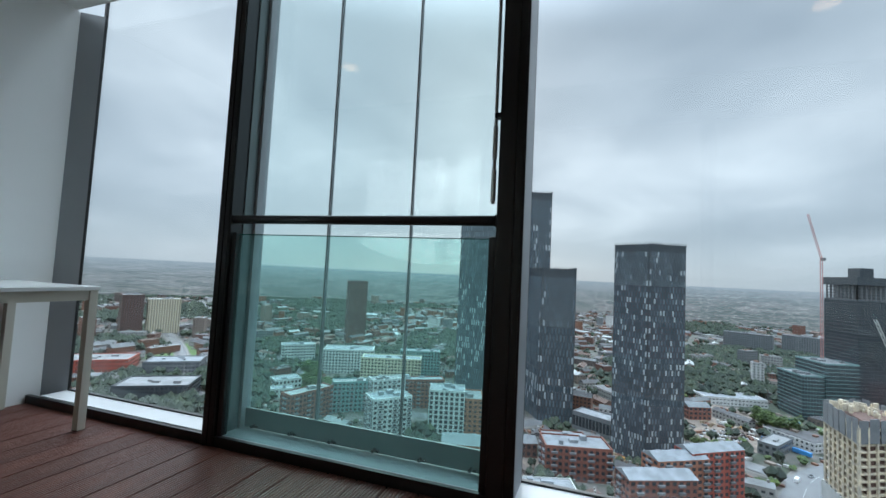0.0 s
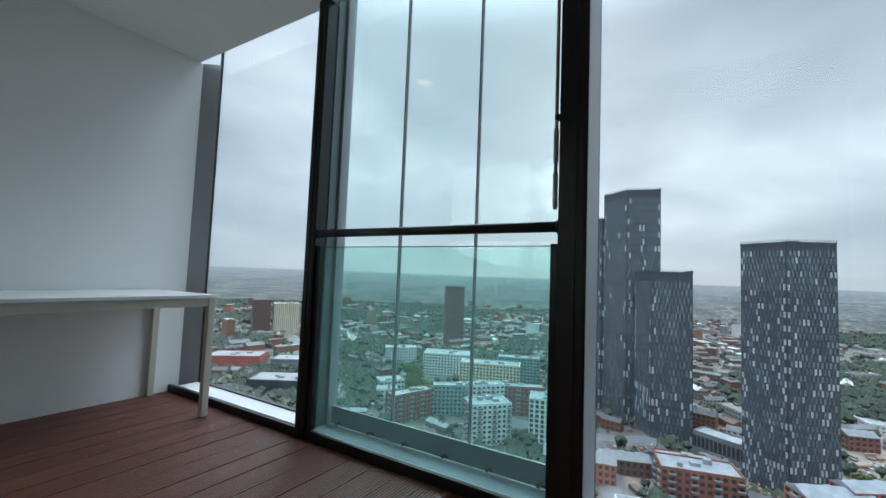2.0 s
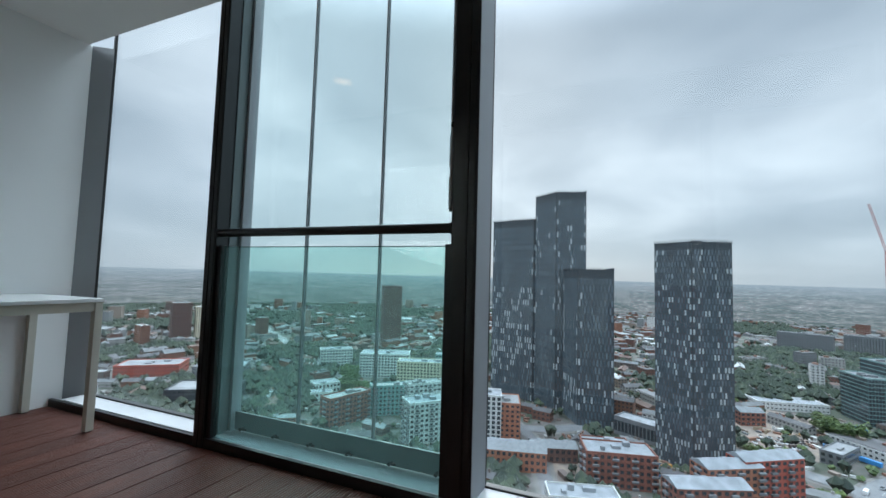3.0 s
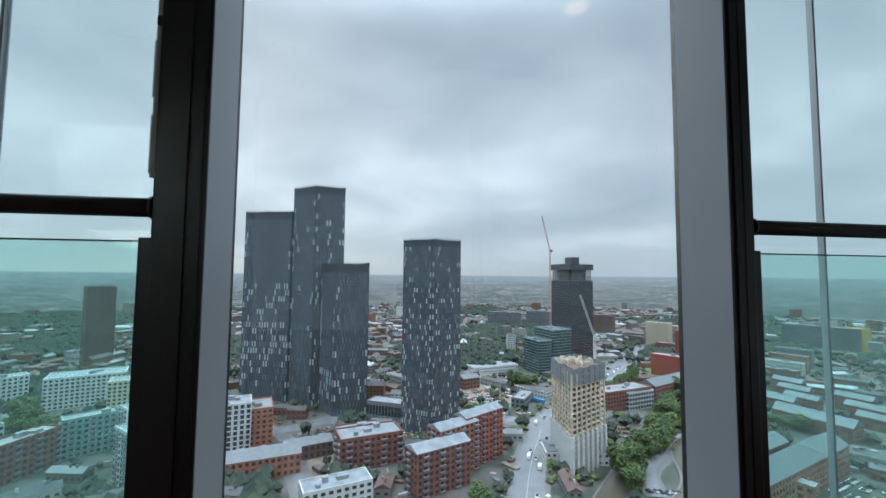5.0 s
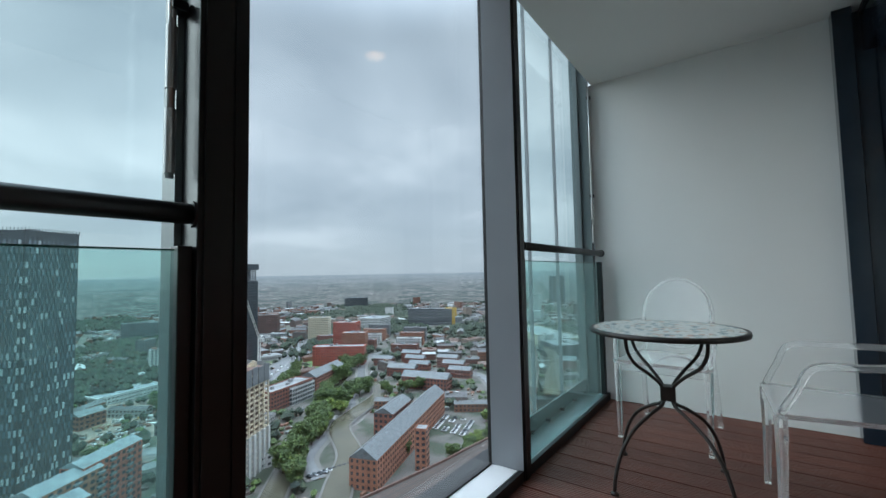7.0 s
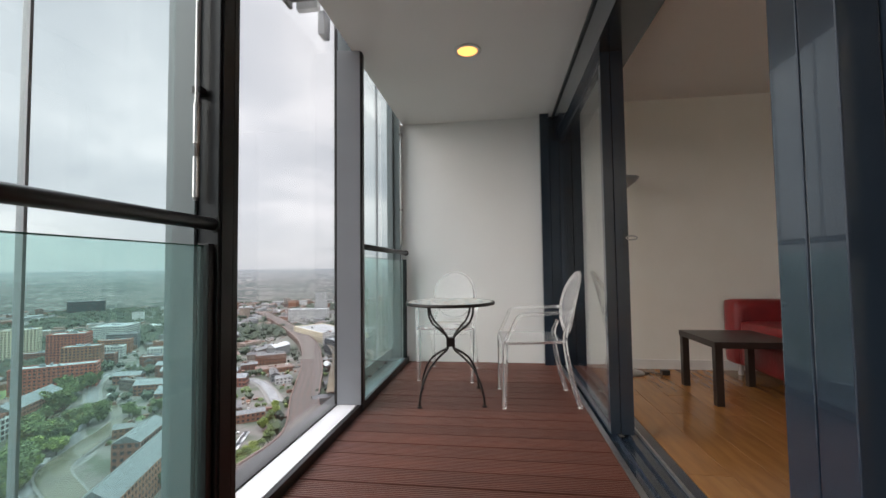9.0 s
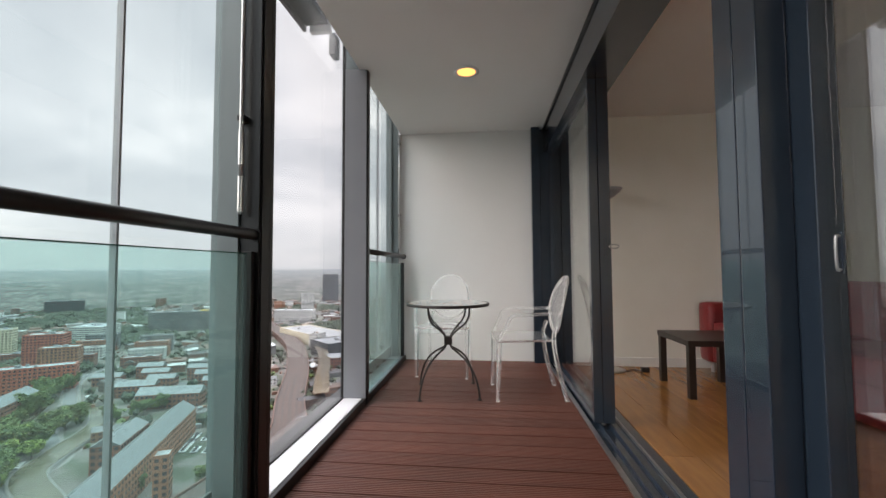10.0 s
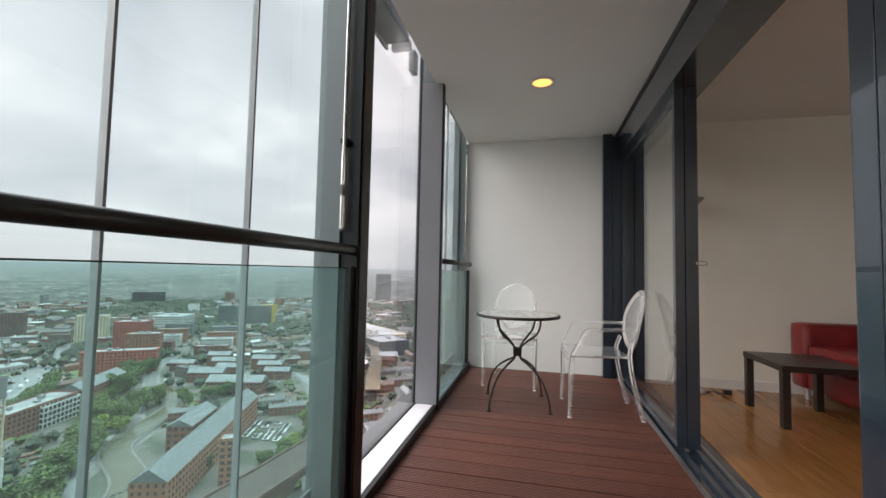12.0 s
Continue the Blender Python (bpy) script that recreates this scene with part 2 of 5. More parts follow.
def curve_pts(ctrl, steps=6):
    """A smooth line through the control points."""
    p = [Vector(ctrl[0])] + [Vector(c) for c in ctrl] + [Vector(ctrl[-1])]
    out = []
    for i in range(1, len(p) - 2):
        for s in range(steps):
            t = s / steps
            out.append(0.5 * ((2 * p[i]) + (p[i + 1] - p[i - 1]) * t + (2 * p[i - 1] - 5 * p[i] + 4 * p[i + 1] - p[i + 2]) * t * t
                              + (3 * p[i] - p[i - 1] - 3 * p[i + 1] + p[i + 2]) * t ** 3))
    out.append(p[-2])
    return out


def lathe(bm, profile, center=(0, 0), sides=32, ring=False):
    """A turned shape from (radius, z) pairs."""
    rings = []
    for r, z in profile:
        rings.append([bm.verts.new((center[0] + r * math.cos(k * math.tau / sides), center[1] + r * math.sin(k * math.tau / sides), z)) for k in range(sides)])
    for a, c in zip(rings, rings[1:] + (rings[:1] if ring else [])):
        for k in range(sides):
            bm.faces.new((a[k], a[(k + 1) % sides], c[(k + 1) % sides], c[k]))
    if not ring:
        bm.faces.new(rings[0][::-1]); bm.faces.new(rings[-1])
    return bm


# ---- balcony: structure ----
S, N = -1.555, 4.40          # the end walls
CEIL = 2.55
PX, BX = -0.09, -0.10       # planes of the fixed and of the opening glazing
DX = 1.645                  # edge of the deck at the doors


def structure(name, bm, material, label=""):
    return part(name, bm, material, kind="structure", label=label)


structure("wall_south", boxbm(0.0, 1.62, S - 0.25, S, -0.1, CEIL), M_WALL, "matt white painted end wall behind the desk")
structure("wall_north", boxbm(0.0, 1.50, N, N + 0.25, -0.1, CEIL), M_WALL, "matt white painted end wall behind the table")
structure("ceiling", boxbm(0.02, 1.62, S - 0.25, N + 0.25, CEIL, CEIL + 0.3), M_CEIL, "white painted balcony ceiling")
structure("floor_slab", boxbm(-0.30, 1.90, S - 0.25, N + 0.25, -0.35, -0.03), M_BLACK, "dark slab under the decking")

deck = thing("deck_floor", "red-brown ribbed composite decking laid across the balcony", "decking", kind="structure")
PITCH = 0.145


def board_mesh():
    bm = bmesh.new()
    w = PITCH - 0.008
    n = 9
    prof = [(-w / 2, -0.028), (-w / 2, -0.003)]
    for i in range(n):
        c = -w / 2 + (i + 0.5) * w / n
        h = w / n * 0.5
        prof += [(c - h * 0.80, 0.0), (c + h * 0.30, 0.0), (c + h * 0.46, -0.0042), (c + h * 0.92, -0.0042)]
    prof += [(w / 2, -0.003), (w / 2, -0.028)]
    a = [bm.verts.new((0.078, y, z)) for y, z in prof]
    c = [bm.verts.new((DX - 0.03, y, z)) for y, z in prof]
    for i in range(len(prof) - 1):
        bm.faces.new((a[i], c[i], c[i + 1], a[i + 1]))
    bm.faces.new(a[::-1]); bm.faces.new(c)
    bmesh.ops.recalc_face_normals(bm, faces=bm.faces)
    return bm


first = part("board", board_mesh(), M_DECK, deck)
count = int((N - S) / PITCH) + 1
first.location = (0, S + PITCH / 2, 0)
for i in range(1, count):
    o = new("board", first.data)
    o.parent = deck
    o.location = (0, S + PITCH * (i + 0.5), -0.0006 * (i % 3))

kick = structure("deck_edge_trim", boxbm(0.053, 0.076, S, N, -0.03, 0.048, bevel=0.002), M_BLACK, "black metal trim along the deck edge")
structure("threshold_trim", boxbm(DX - 0.028, DX, S, N, -0.03, 0.004), M_STEEL, "pale metal strip beside the door track")

# ---- facade ----
MULLIONS = [("mullion", -0.13, -0.05), ("mullion", 1.335, 1.445), ("mullion", 2.83, 2.905)]
for name, y0, y1 in MULLIONS:
    mu = thing(name, "black powder-coated steel facade mullion", "mullion", (0, (y0 + y1) / 2, 0), group="facade mullions", kind="structure")
    h = (y1 - y0) / 2
    part("post", boxbm(0.0, 0.08, -h, h, -0.02, CEIL - 0.001, bevel=0.003), M_BLACK, mu)
    part("cover_strip", boxbm(0.0805, 0.086, -h + 0.012, h - 0.040, 0.0, CEIL - 0.002, bevel=0.001), M_BRONZE, mu)
    part("cover_strip", boxbm(0.0805, 0.084, h - 0.034, h - 0.008, 0.0, CEIL - 0.002, bevel=0.001), M_BLACK, mu)


def fixed_bay(name, y0, y1, r0, r1, x0=0.076):
    """A fixed window; r0 and r1: how far its side linings stand back from the pane's edges."""
    w = thing(name, "fixed floor-to-ceiling window with grey linings and pale sill", "window", kind="structure")
    part("window_pane", boxbm(PX - 0.012, PX, y0, y1, 0.02, CEIL + 0.7), M_CLEAR, w, shadow=False)
    part("gasket", boxbm(PX - 0.012, PX + 0.006, y0 - 0.016, y0, 0.02, CEIL + 0.7), M_PLASTIC, w)
    part("gasket", boxbm(PX - 0.012, PX + 0.006, y1, y1 + 0.016, 0.02, CEIL + 0.7), M_PLASTIC, w)
    part("gasket", boxbm(PX - 0.012, PX + 0.006, y0, y1, 0.012, 0.06), M_PLASTIC, w)
    bm = bmesh.new()
    va = [bm.verts.new(p) for p in ((x0, r0, -0.02), (PX + 0.007, y0, -0.02), (PX + 0.007, y0 - 0.03, -0.02), (x0, r0 - 0.03, -0.02))]
    vb = [bm.verts.new((v.co.x, v.co.y, CEIL - 0.0015)) for v in va]
    for i in range(4):
        bm.faces.new((va[i], va[(i + 1) % 4], vb[(i + 1) % 4], vb[i]))
    bm.faces.new(va[::-1]); bm.faces.new(vb)
    bmesh.ops.recalc_face_normals(bm, faces=bm.faces)
    part("lining", bm, M_GREY, w, "grey aluminium side lining")
    bm = bmesh.new()
    va = [bm.verts.new(p) for p in ((0.076, r1, -0.02), (PX + 0.007, y1, -0.02), (PX + 0.007, y1 + 0.03, -0.02), (0.076, r1 + 0.03, -0.02))]
    vb = [bm.verts.new((v.co.x, v.co.y, CEIL - 0.0015)) for v in va]
    for i in range(4):
        bm.faces.new((va[i], va[(i + 1) % 4], vb[(i + 1) % 4], vb[i]))
    bm.faces.new(va[::-1]); bm.faces.new(vb)
    bmesh.ops.recalc_face_normals(bm, faces=bm.faces)
    part("lining", bm, M_GREY, w, "grey aluminium side lining")
    part("window_sill", boxbm(PX + 0.008, 0.052, y0 - 0.01, y1 + 0.01, -0.02, 0.052, bevel=0.002), M_SILL, w, "pale grey metal sill")
    part("window_head", boxbm(PX - 0.02, 0.019, y0, y1, CEIL + 0.701, CEIL + 0.8), M_BLACK, w)


fixed_bay("window_1", -1.445, -0.14, S + 0.002, -0.1315, 0.0)
fixed_bay("window_2", 1.455, 2.80, 1.4465, 2.8285)


def opening_bay(name, y0, y1, y_glass1):
    """An opening bay: three tall outer panes, a low panel with bolts, a handrail and a glass balustrade."""
    w = thing(name, "opening bay with three green-tinted panes and grey frames", "window", kind="structure")
    step = (y_glass1 - y0) / 3
    for i in range(3):
        a = y0 + step * i
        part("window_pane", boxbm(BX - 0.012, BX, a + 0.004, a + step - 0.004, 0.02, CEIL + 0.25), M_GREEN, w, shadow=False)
        if i:
            part("joint_strip", boxbm(BX - 0.016, BX + 0.006, a - 0.004, a + 0.004, 0.02, CEIL + 0.25), M_GREY, w)
    part("window_frame", boxbm(BX - 0.03, 0.0, y0 - 0.04, y0 + 0.004, 0.0, CEIL + 0.25), M_GREYGREEN, w)
    part("window_frame", boxbm(BX - 0.03, BX + 0.035, y0 + 0.005, y0 + 0.022, 0.0, CEIL + 0.25), M_GREY, w)
    part("window_frame", boxbm(BX - 0.03, BX + 0.030, y_glass1, y_glass1 + max(0.03, y1 - y_glass1), 0.0, CEIL + 0.25), M_GREYGREEN, w)
    part("window_frame", boxbm(BX + 0.031, -0.001, y1 - 0.012, y1 + 0.03, 0.0, CEIL + 0.25), M_GREYGREEN, w)
    part("window_frame", boxbm(BX - 0.032, 0.0, y0 + 0.001, y1 - 0.001, CEIL + 0.251, CEIL + 0.33), M_BLACK, w, "black head frame")
    part("spandrel_panel", boxbm(BX + 0.002, BX + 0.014, y0 + 0.031, y1 - 0.013, 0.05, 0.150, bevel=0.002), M_GREYGREEN, w, "grey-green metal panel behind the balustrade")
    part("window_sill", boxbm(BX - 0.03, 0.052, y0 - 0.0, y1, -0.02, 0.046, bevel=0.002), M_GREY, w, "grey metal sill")
    for i in range(6):
        yb = y0 + 0.10 + i * (y1 - y0 - 0.2) / 5
        bm = bmesh.new()
        tube(bm, [(BX + 0.015, yb, 0.066), (BX + 0.04, yb, 0.066)], 0.009, 10)
        tube(bm, [(BX + 0.028, yb + 0.012, 0.066), (BX + 0.028, yb + 0.030, 0.066)], 0.006, 8)
        part("bolt", bm, M_BLACK, w)
    # espagnolette rod on the jamb
    rod = part("locking_rod", tube(bmesh.new(), [(0.018, y1 - 0.030, z) for z in (1.225, 1.6, 2.0, CEIL - 0.05)], 0.008, 12), M_STEEL, w, "steel locking rod", smooth=True)
    for z0 in (1.235, 1.42):
        part("rod_sleeve", tube(bmesh.new(), [(0.018, y1 - 0.030, z0), (0.018, y1 - 0.030, z0 + 0.14)], 0.011, 12), M_STEEL, w)
    for z in (1.61, 2.42):
        part("rod_clip", boxbm(0.0, 0.03, y1 - 0.034, y1 - 0.001, z - 0.012, z + 0.012, bevel=0.003), M_BLACK, w)

    hr = thing("handrail", "dark bronze tubular handrail across the opening bay", "handrail", group="handrails")
    part("rail", tube(bmesh.new(), [(0.062, y0 + 0.004, 1.146), (0.062, y1 - 0.004, 1.146)], 0.022, 20), M_BRONZE, hr, smooth=True)
    for yy in (y0, y1 - 0.006):
        part("end_plate", tube(bmesh.new(), [(0.062, yy, 1.146), (0.062, yy + 0.006, 1.146)], 0.028, 20), M_BLACK, hr)
    bal = thing("glass_balustrade", "green-tinted glass balustrade panel in black side channels", "balustrade", group="glass balustrades")
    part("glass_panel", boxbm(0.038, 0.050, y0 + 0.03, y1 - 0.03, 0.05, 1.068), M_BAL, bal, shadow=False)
    part("glass_edge", boxbm(0.038, 0.050, y0 + 0.03, y1 - 0.03, 1.0684, 1.072), M_GLASSEDGE, bal)
    part("side_channel", boxbm(0.030, 0.068, y0 + 0.002, y0 + 0.03, 0.05, 1.078, bevel=0.003), M_BLACK, bal)
    part("side_channel", boxbm(0.030, 0.068, y1 - 0.03, y1 - 0.002, 0.05, 1.078, bevel=0.003), M_BLACK, bal)


opening_bay("window_3", -0.048, 1.334, 1.345)
opening_bay("window_4", 2.907, 4.345, 4.305)
part_corner = structure("corner_post", boxbm(BX - 0.03, -0.001, 4.376, N - 0.001, 0.0, CEIL + 0.25), M_GREYGREEN, label="grey-green corner post")
cow = thing("facade_bracket", "dark metal cowl and pale block above the fixed window outside", "bracket", kind="structure")
part("cowl", boxbm(-0.27, PX - 0.016, 1.50, 2.50, CEIL + 0.17, CEIL + 0.5, bevel=0.01), M_PLASTIC, cow)
part("cowl_rim", boxbm(-0.295, -0.271, 1.50, 2.52, CEIL + 0.14, CEIL + 0.5, bevel=0.006), M_BLACK, cow)
part("pale_block", boxbm(-0.25, PX - 0.014, 2.521, 2.57, CEIL + 0.14, CEIL + 0.21, bevel=0.006), M_SILL, cow, "pale plastic block")
part("pale_block", boxbm(-0.15, PX - 0.014, 2.63, 2.73, CEIL + 0.03, CEIL + 0.19, bevel=0.006), M_GREY, cow, "grey-green plastic block")
structure("slab_edge", boxbm(0.0205, 0.4, S - 0.25, N + 0.25, CEIL + 0.301, CEIL + 0.9), M_GREY, "grey slab edge above the ceiling")
structure("head_closure", boxbm(BX - 0.03, 0.02, -0.05, 1.335, CEIL + 0.331, CEIL + 0.9), M_GREY)
structure("head_closure", boxbm(BX - 0.03, 0.02, 2.91, N, CEIL + 0.331, CEIL + 0.9), M_GREY)

# ---- balcony doors ----
HEAD = 2.27
structure("door_header", boxbm(1.621, 1.86, S, N, HEAD, CEIL + 0.3), M_NAVY, "blue-black metal header above the sliding doors")
structure("ceiling_trim", boxbm(1.610, 1.6205, S, N, CEIL - 0.03, CEIL - 0.001), M_BLACK)
structure("threshold", boxbm(DX + 0.001, 1.90, S, N, -0.03, -0.006), M_NAVY, "dark sliding door track")
for i, x in enumerate((1.69, 1.755, 1.82)):
    structure("track_rail", boxbm(x, x + 0.012, S, N, -0.0055, 0.012, bevel=0.002), M_STEEL if i == 2 else M_NAVY)


def leaf(name, x, y0, y1, label, sy0=0.10, sy1=0.10, handle=None):
    """A glazed sliding leaf in the plane x, its stiles sy0 and sy1 wide."""
    d = thing(name, label, "sliding door")
    t = 0.055
    part("stile", boxbm(x, x + t, y0, y0 + sy0, 0.013, HEAD, bevel=0.003), M_NAVY, d)
    part("stile", boxbm(x, x + t, y1 - sy1, y1, 0.013, HEAD, bevel=0.003), M_NAVY, d)
    part("top_rail", boxbm(x, x + t, y0 + sy0, y1 - sy1, HEAD - 0.07, HEAD, bevel=0.003), M_NAVY, d)
    part("bottom_rail", boxbm(x, x + t, y0 + sy0, y1 - sy1, 0.013, 0.075, bevel=0.003), M_NAVY, d)
    part("door_pane", boxbm(x + 0.02, x + 0.032, y0 + sy0, y1 - sy1, 0.075, HEAD - 0.07), M_DOORGLASS, d, shadow=False)
    if handle is not None:
        part("handle_plate", boxbm(x + 0.013, x + 0.0195, handle - 0.006, handle + 0.006, 0.99, 1.08, bevel=0.002), M_NAVY, d, "dark handle backplate")
        hb = tube(bmesh.new(), curve_pts([(x + 0.013, handle, 1.0), (x + 0.005, handle, 1.003), (x + 0.005, handle, 1.067), (x + 0.013, handle, 1.07)], 4), 0.0030, 10)
        part("door_handle", hb, M_STEEL, d, "brushed steel pull handle", smooth=True)
    return d


leaf("sliding_door", 1.66, 2.57, 4.30, "fixed glazed balcony door leaf with blue-black frame", 0.05, 0.09)
d1 = thing("door_post", "blue-black metal post where the door leaves stack", "door post", kind="structure")
part("post_face", boxbm(1.64, 1.71, 0.937, 1.026, -0.005, HEAD - 0.001, bevel=0.004), M_NAVY, d1)
part("post_face", boxbm(1.64, 1.71, 0.84, 0.934, -0.005, HEAD - 0.001, bevel=0.004), M_NAVY, d1)
leaf("sliding_door", 1.712, -1.50, 1.01, "open glazed sliding door leaf with steel handle, stacked beside the opening", 0.10, 0.237, handle=0.735)
leaf("sliding_door", 1.78, -1.50, 0.99, "second glazed sliding door leaf stacked behind the first", 0.10, 0.085)
jamb = thing("door_jamb", "blue-black metal door jamb against the white end wall", "door post", kind="structure")
part("jamb_face", boxbm(1.48, 1.57, 4.30, N, 0.0, CEIL - 0.001, bevel=0.004), M_NAVY, jamb)
part("jamb_face", boxbm(1.573, 1.659, 4.315, N, 0.0, HEAD - 0.001, bevel=0.004), M_NAVY, jamb)
part("jamb_face", boxbm(1.718, 1.79, 2.565, 2.64, 0.013, HEAD - 0.001, bevel=0.004), M_NAVY, jamb)
lk = thing("door_lever", "small steel lever handle on the door frame edge", "door handle")
part("lever_plate", boxbm(1.745, 1.760, 2.555, 2.5645, 1.08, 1.20, bevel=0.003), M_NAVY, lk)
part("lever_ring", tube(bmesh.new(), [(1.80 + 0.03 * math.cos(a), 2.54, 1.145 + 0.012 * math.sin(a)) for a in [k * math.tau / 16 for k in range(16)]], 0.004, 8, closed=True), M_STEEL, lk, smooth=True)
structure("wall_pier", boxbm(1.62, 1.9, S - 0.25, S - 0.001, -0.1, CEIL + 0.3), M_NAVY)
structure("wall_pier_north", boxbm(1.501, 1.9, N + 0.001, N + 0.25, -0.1, CEIL + 0.3), M_NAVY)

# ---- living room ----
RX, RY0, RY1, RH = 6.6, -4.0, 4.25, 2.60
structure("living_wall_north", boxbm(1.90, RX, RY1, RY1 + 0.15, -0.05, RH), M_ROOMWALL, "cream painted living room wall")
structure("living_wall_south", boxbm(1.90, RX, RY0 - 0.15, RY0, -0.05, RH), M_ROOMWALL)
structure("living_wall_east", boxbm(RX, RX + 0.15, RY0 - 0.15, RY1 + 0.15, -0.05, RH), M_ROOMWALL)
# west wall, out of view, with an opening added to let light in
structure("living_wall_west", boxbm(1.90, 1.95, RY0 - 0.15, S - 0.26, -0.05, 0.12), M_ROOMWALL)
structure("living_wall_head", boxbm(1.90, 1.95, RY0 - 0.15, S - 0.26, 2.42, RH), M_ROOMWALL)
structure("living_wall_jamb", boxbm(1.90, 1.95, RY0 - 0.15, RY0 + 0.1, 0.1205, 2.4195), M_ROOMWALL)
structure("living_window_pane", boxbm(1.92, 1.93, RY0 + 0.101, S - 0.261, 0.1205, 2.4195), M_CLEAR).visible_shadow = False
structure("living_ceiling", boxbm(1.862, RX + 0.15, RY0 - 0.15, RY1 + 0.15, RH, RH + 0.2), M_CEIL, "white living room ceiling")
lf = thing("living_floor", "honey-coloured laminate plank floor", "floor", kind="structure")
part("underlay", boxbm(1.9005, RX, RY0, RY1, -0.05, -0.012), M_DARKWOOD, lf)
pm = boxbm(-0.62, 0.62, -0.094, 0.094, -0.0115, 0.0, bevel=0.0015)
plank = part("plank", pm, M_LAMINATE, lf)
rows_n = int((RX - 1.902) / 0.19)
k = 0
for i in range(rows_n):
    for j in range(int((RY1 - RY0) / 1.245) + 1):
        o = plank if k == 0 else new("plank", plank.data)
        o.parent = lf
        o.matrix_basis = pose(1.902 + 0.095 + i * 0.19, RY1 - 0.625 - j * 1.245 + (0.0 if i % 2 else 0.4), 0, 0, 0, 90)
        k += 1
structure("baseboard", boxbm(1.90, RX, RY1 - 0.015, RY1 - 0.001, 0.0, 0.09, bevel=0.002), M_WHITEP, "white painted skirting board")

# ---- living room things ----
ct = thing("coffee_table", "black-brown square-legged coffee table on the laminate floor", "coffee table", (2.79, 3.45, 0))
part("tabletop", boxbm(-0.275, 0.275, -0.29, 0.29, 0.40, 0.445, bevel=0.003), M_DARKWOOD, ct)
for sx in (-1, 1):
    for sy in (-1, 1):
        part("leg", boxbm(sx * 0.245 - 0.025, sx * 0.245 + 0.025, sy * 0.26 - 0.025, sy * 0.26 + 0.025, 0, 0.40, bevel=0.003), M_DARKWOOD, ct)
sf = thing("sofa", "dark red leather sofa with rounded arms beside the coffee table", "sofa", (3.52, 3.03, 0))
sf.scale = (1, 1, 1.12)
part("base", boxbm(-0.42, 0.42, -0.95, 0.95, 0.10, 0.30, bevel=0.03), M_LEATHER, sf, smooth=True)
for sy in (-1, 1):
    part("arm", boxbm(-0.44, 0.44, sy * 1.05 - 0.11, sy * 1.05 + 0.11, 0.09, 0.60, bevel=0.06), M_LEATHER, sf, smooth=True)
    part("seat_cushion", boxbm(-0.42, 0.24, sy * 0.47 - 0.46, sy * 0.47 + 0.46, 0.30, 0.44, bevel=0.04), M_LEATHER, sf, smooth=True)
    part("back_cushion", boxbm(0.16, 0.44, sy * 0.47 - 0.46, sy * 0.47 + 0.46, 0.42, 0.80, bevel=0.07), M_LEATHER, sf, smooth=True)
for sx in (-0.36, 0.36):
    for sy in (-1, 1):
        part("leg", tube(bmesh.new(), [(sx, sy * 1.05, 0), (sx, sy * 1.05, 0.095)], 0.022, 12), M_STEEL, sf)
fl = thing("floor_lamp", "slim uplighter floor lamp with a grey bowl shade", "floor lamp", (2.20, 4.05, 0))
part("base", lathe(bmesh.new(), [(0.13, 0.0), (0.13, 0.012), (0.11, 0.022), (0.015, 0.03)]), M_STEEL, fl, smooth=True)
part("stem", tube(bmesh.new(), [(0, 0, 0.03), (0, 0, 1.72)], 0.011, 12), M_STEEL, fl, smooth=True)
part("shade", lathe(bmesh.new(), [(0.02, 1.70), (0.05, 1.715), (0.11, 1.76), (0.14, 1.80), (0.135, 1.80), (0.10, 1.765), (0.03, 1.73)]), M_GREY, fl, smooth=True)
pg = thing("power_adapter", "black plug adapter with a cable lying on the floor", "adapter", (2.50, 4.02, 0))
part("adapter_body", boxbm(-0.035, 0.035, -0.025, 0.025, 0.0, 0.045, bevel=0.008), M_PLASTIC, pg)
part("cable", tube(bmesh.new(), curve_pts([(-0.03, 0, 0.01), (-0.12, 0.05, 0.006), (-0.2, -0.03, 0.006), (-0.26, 0.0, 0.006)]), 0.005, 8), M_PLASTIC, pg, smooth=True)

# ---- balcony things ----
for lx, ly in ((0.84, 2.95), (0.86, -0.14)):
    dl = thing("downlight", "lit round recessed downlight with a grey rim", "ceiling light", (lx, ly, CEIL), group="recessed downlights")
    part("rim", lathe(bmesh.new(), [(0.072, -0.001), (0.100, -0.001), (0.100, -0.006), (0.074, -0.008)], sides=40, ring=True), M_WHITEP, dl, smooth=True)
    part("diffuser", lathe(bmesh.new(), [(0.0715, -0.0015), (0.0715, -0.004), (0.02, -0.005)], sides=32), M_LIGHT, dl)

dk = thing("desk", "white-topped desk with cream square metal legs against the white wall", "desk", (0, 0, 0))
x0, x1, y0, y1 = 0.19, 1.55, S + 0.012, -0.80
part("tabletop", boxbm(x0, x1, y0, y1, 0.737, 0.757, bevel=0.003), M_DESK, dk, "white laminate top")
part("apron", boxbm(x0 + 0.03, x1 - 0.03, y1 - 0.035, y1 - 0.012, 0.685, 0.7365), M_CREAM, dk)
part("apron", boxbm(x0 + 0.03, x1 - 0.03, y0 + 0.012, y0 + 0.035, 0.685, 0.7365), M_CREAM, dk)
part("apron", boxbm(x0 + 0.008, x0 + 0.028, y0 + 0.05, y1 - 0.05, 0.685, 0.7365), M_CREAM, dk)
part("apron", boxbm(x1 - 0.028, x1 - 0.008, y0 + 0.05, y1 - 0.05, 0.685, 0.7365), M_CREAM, dk)
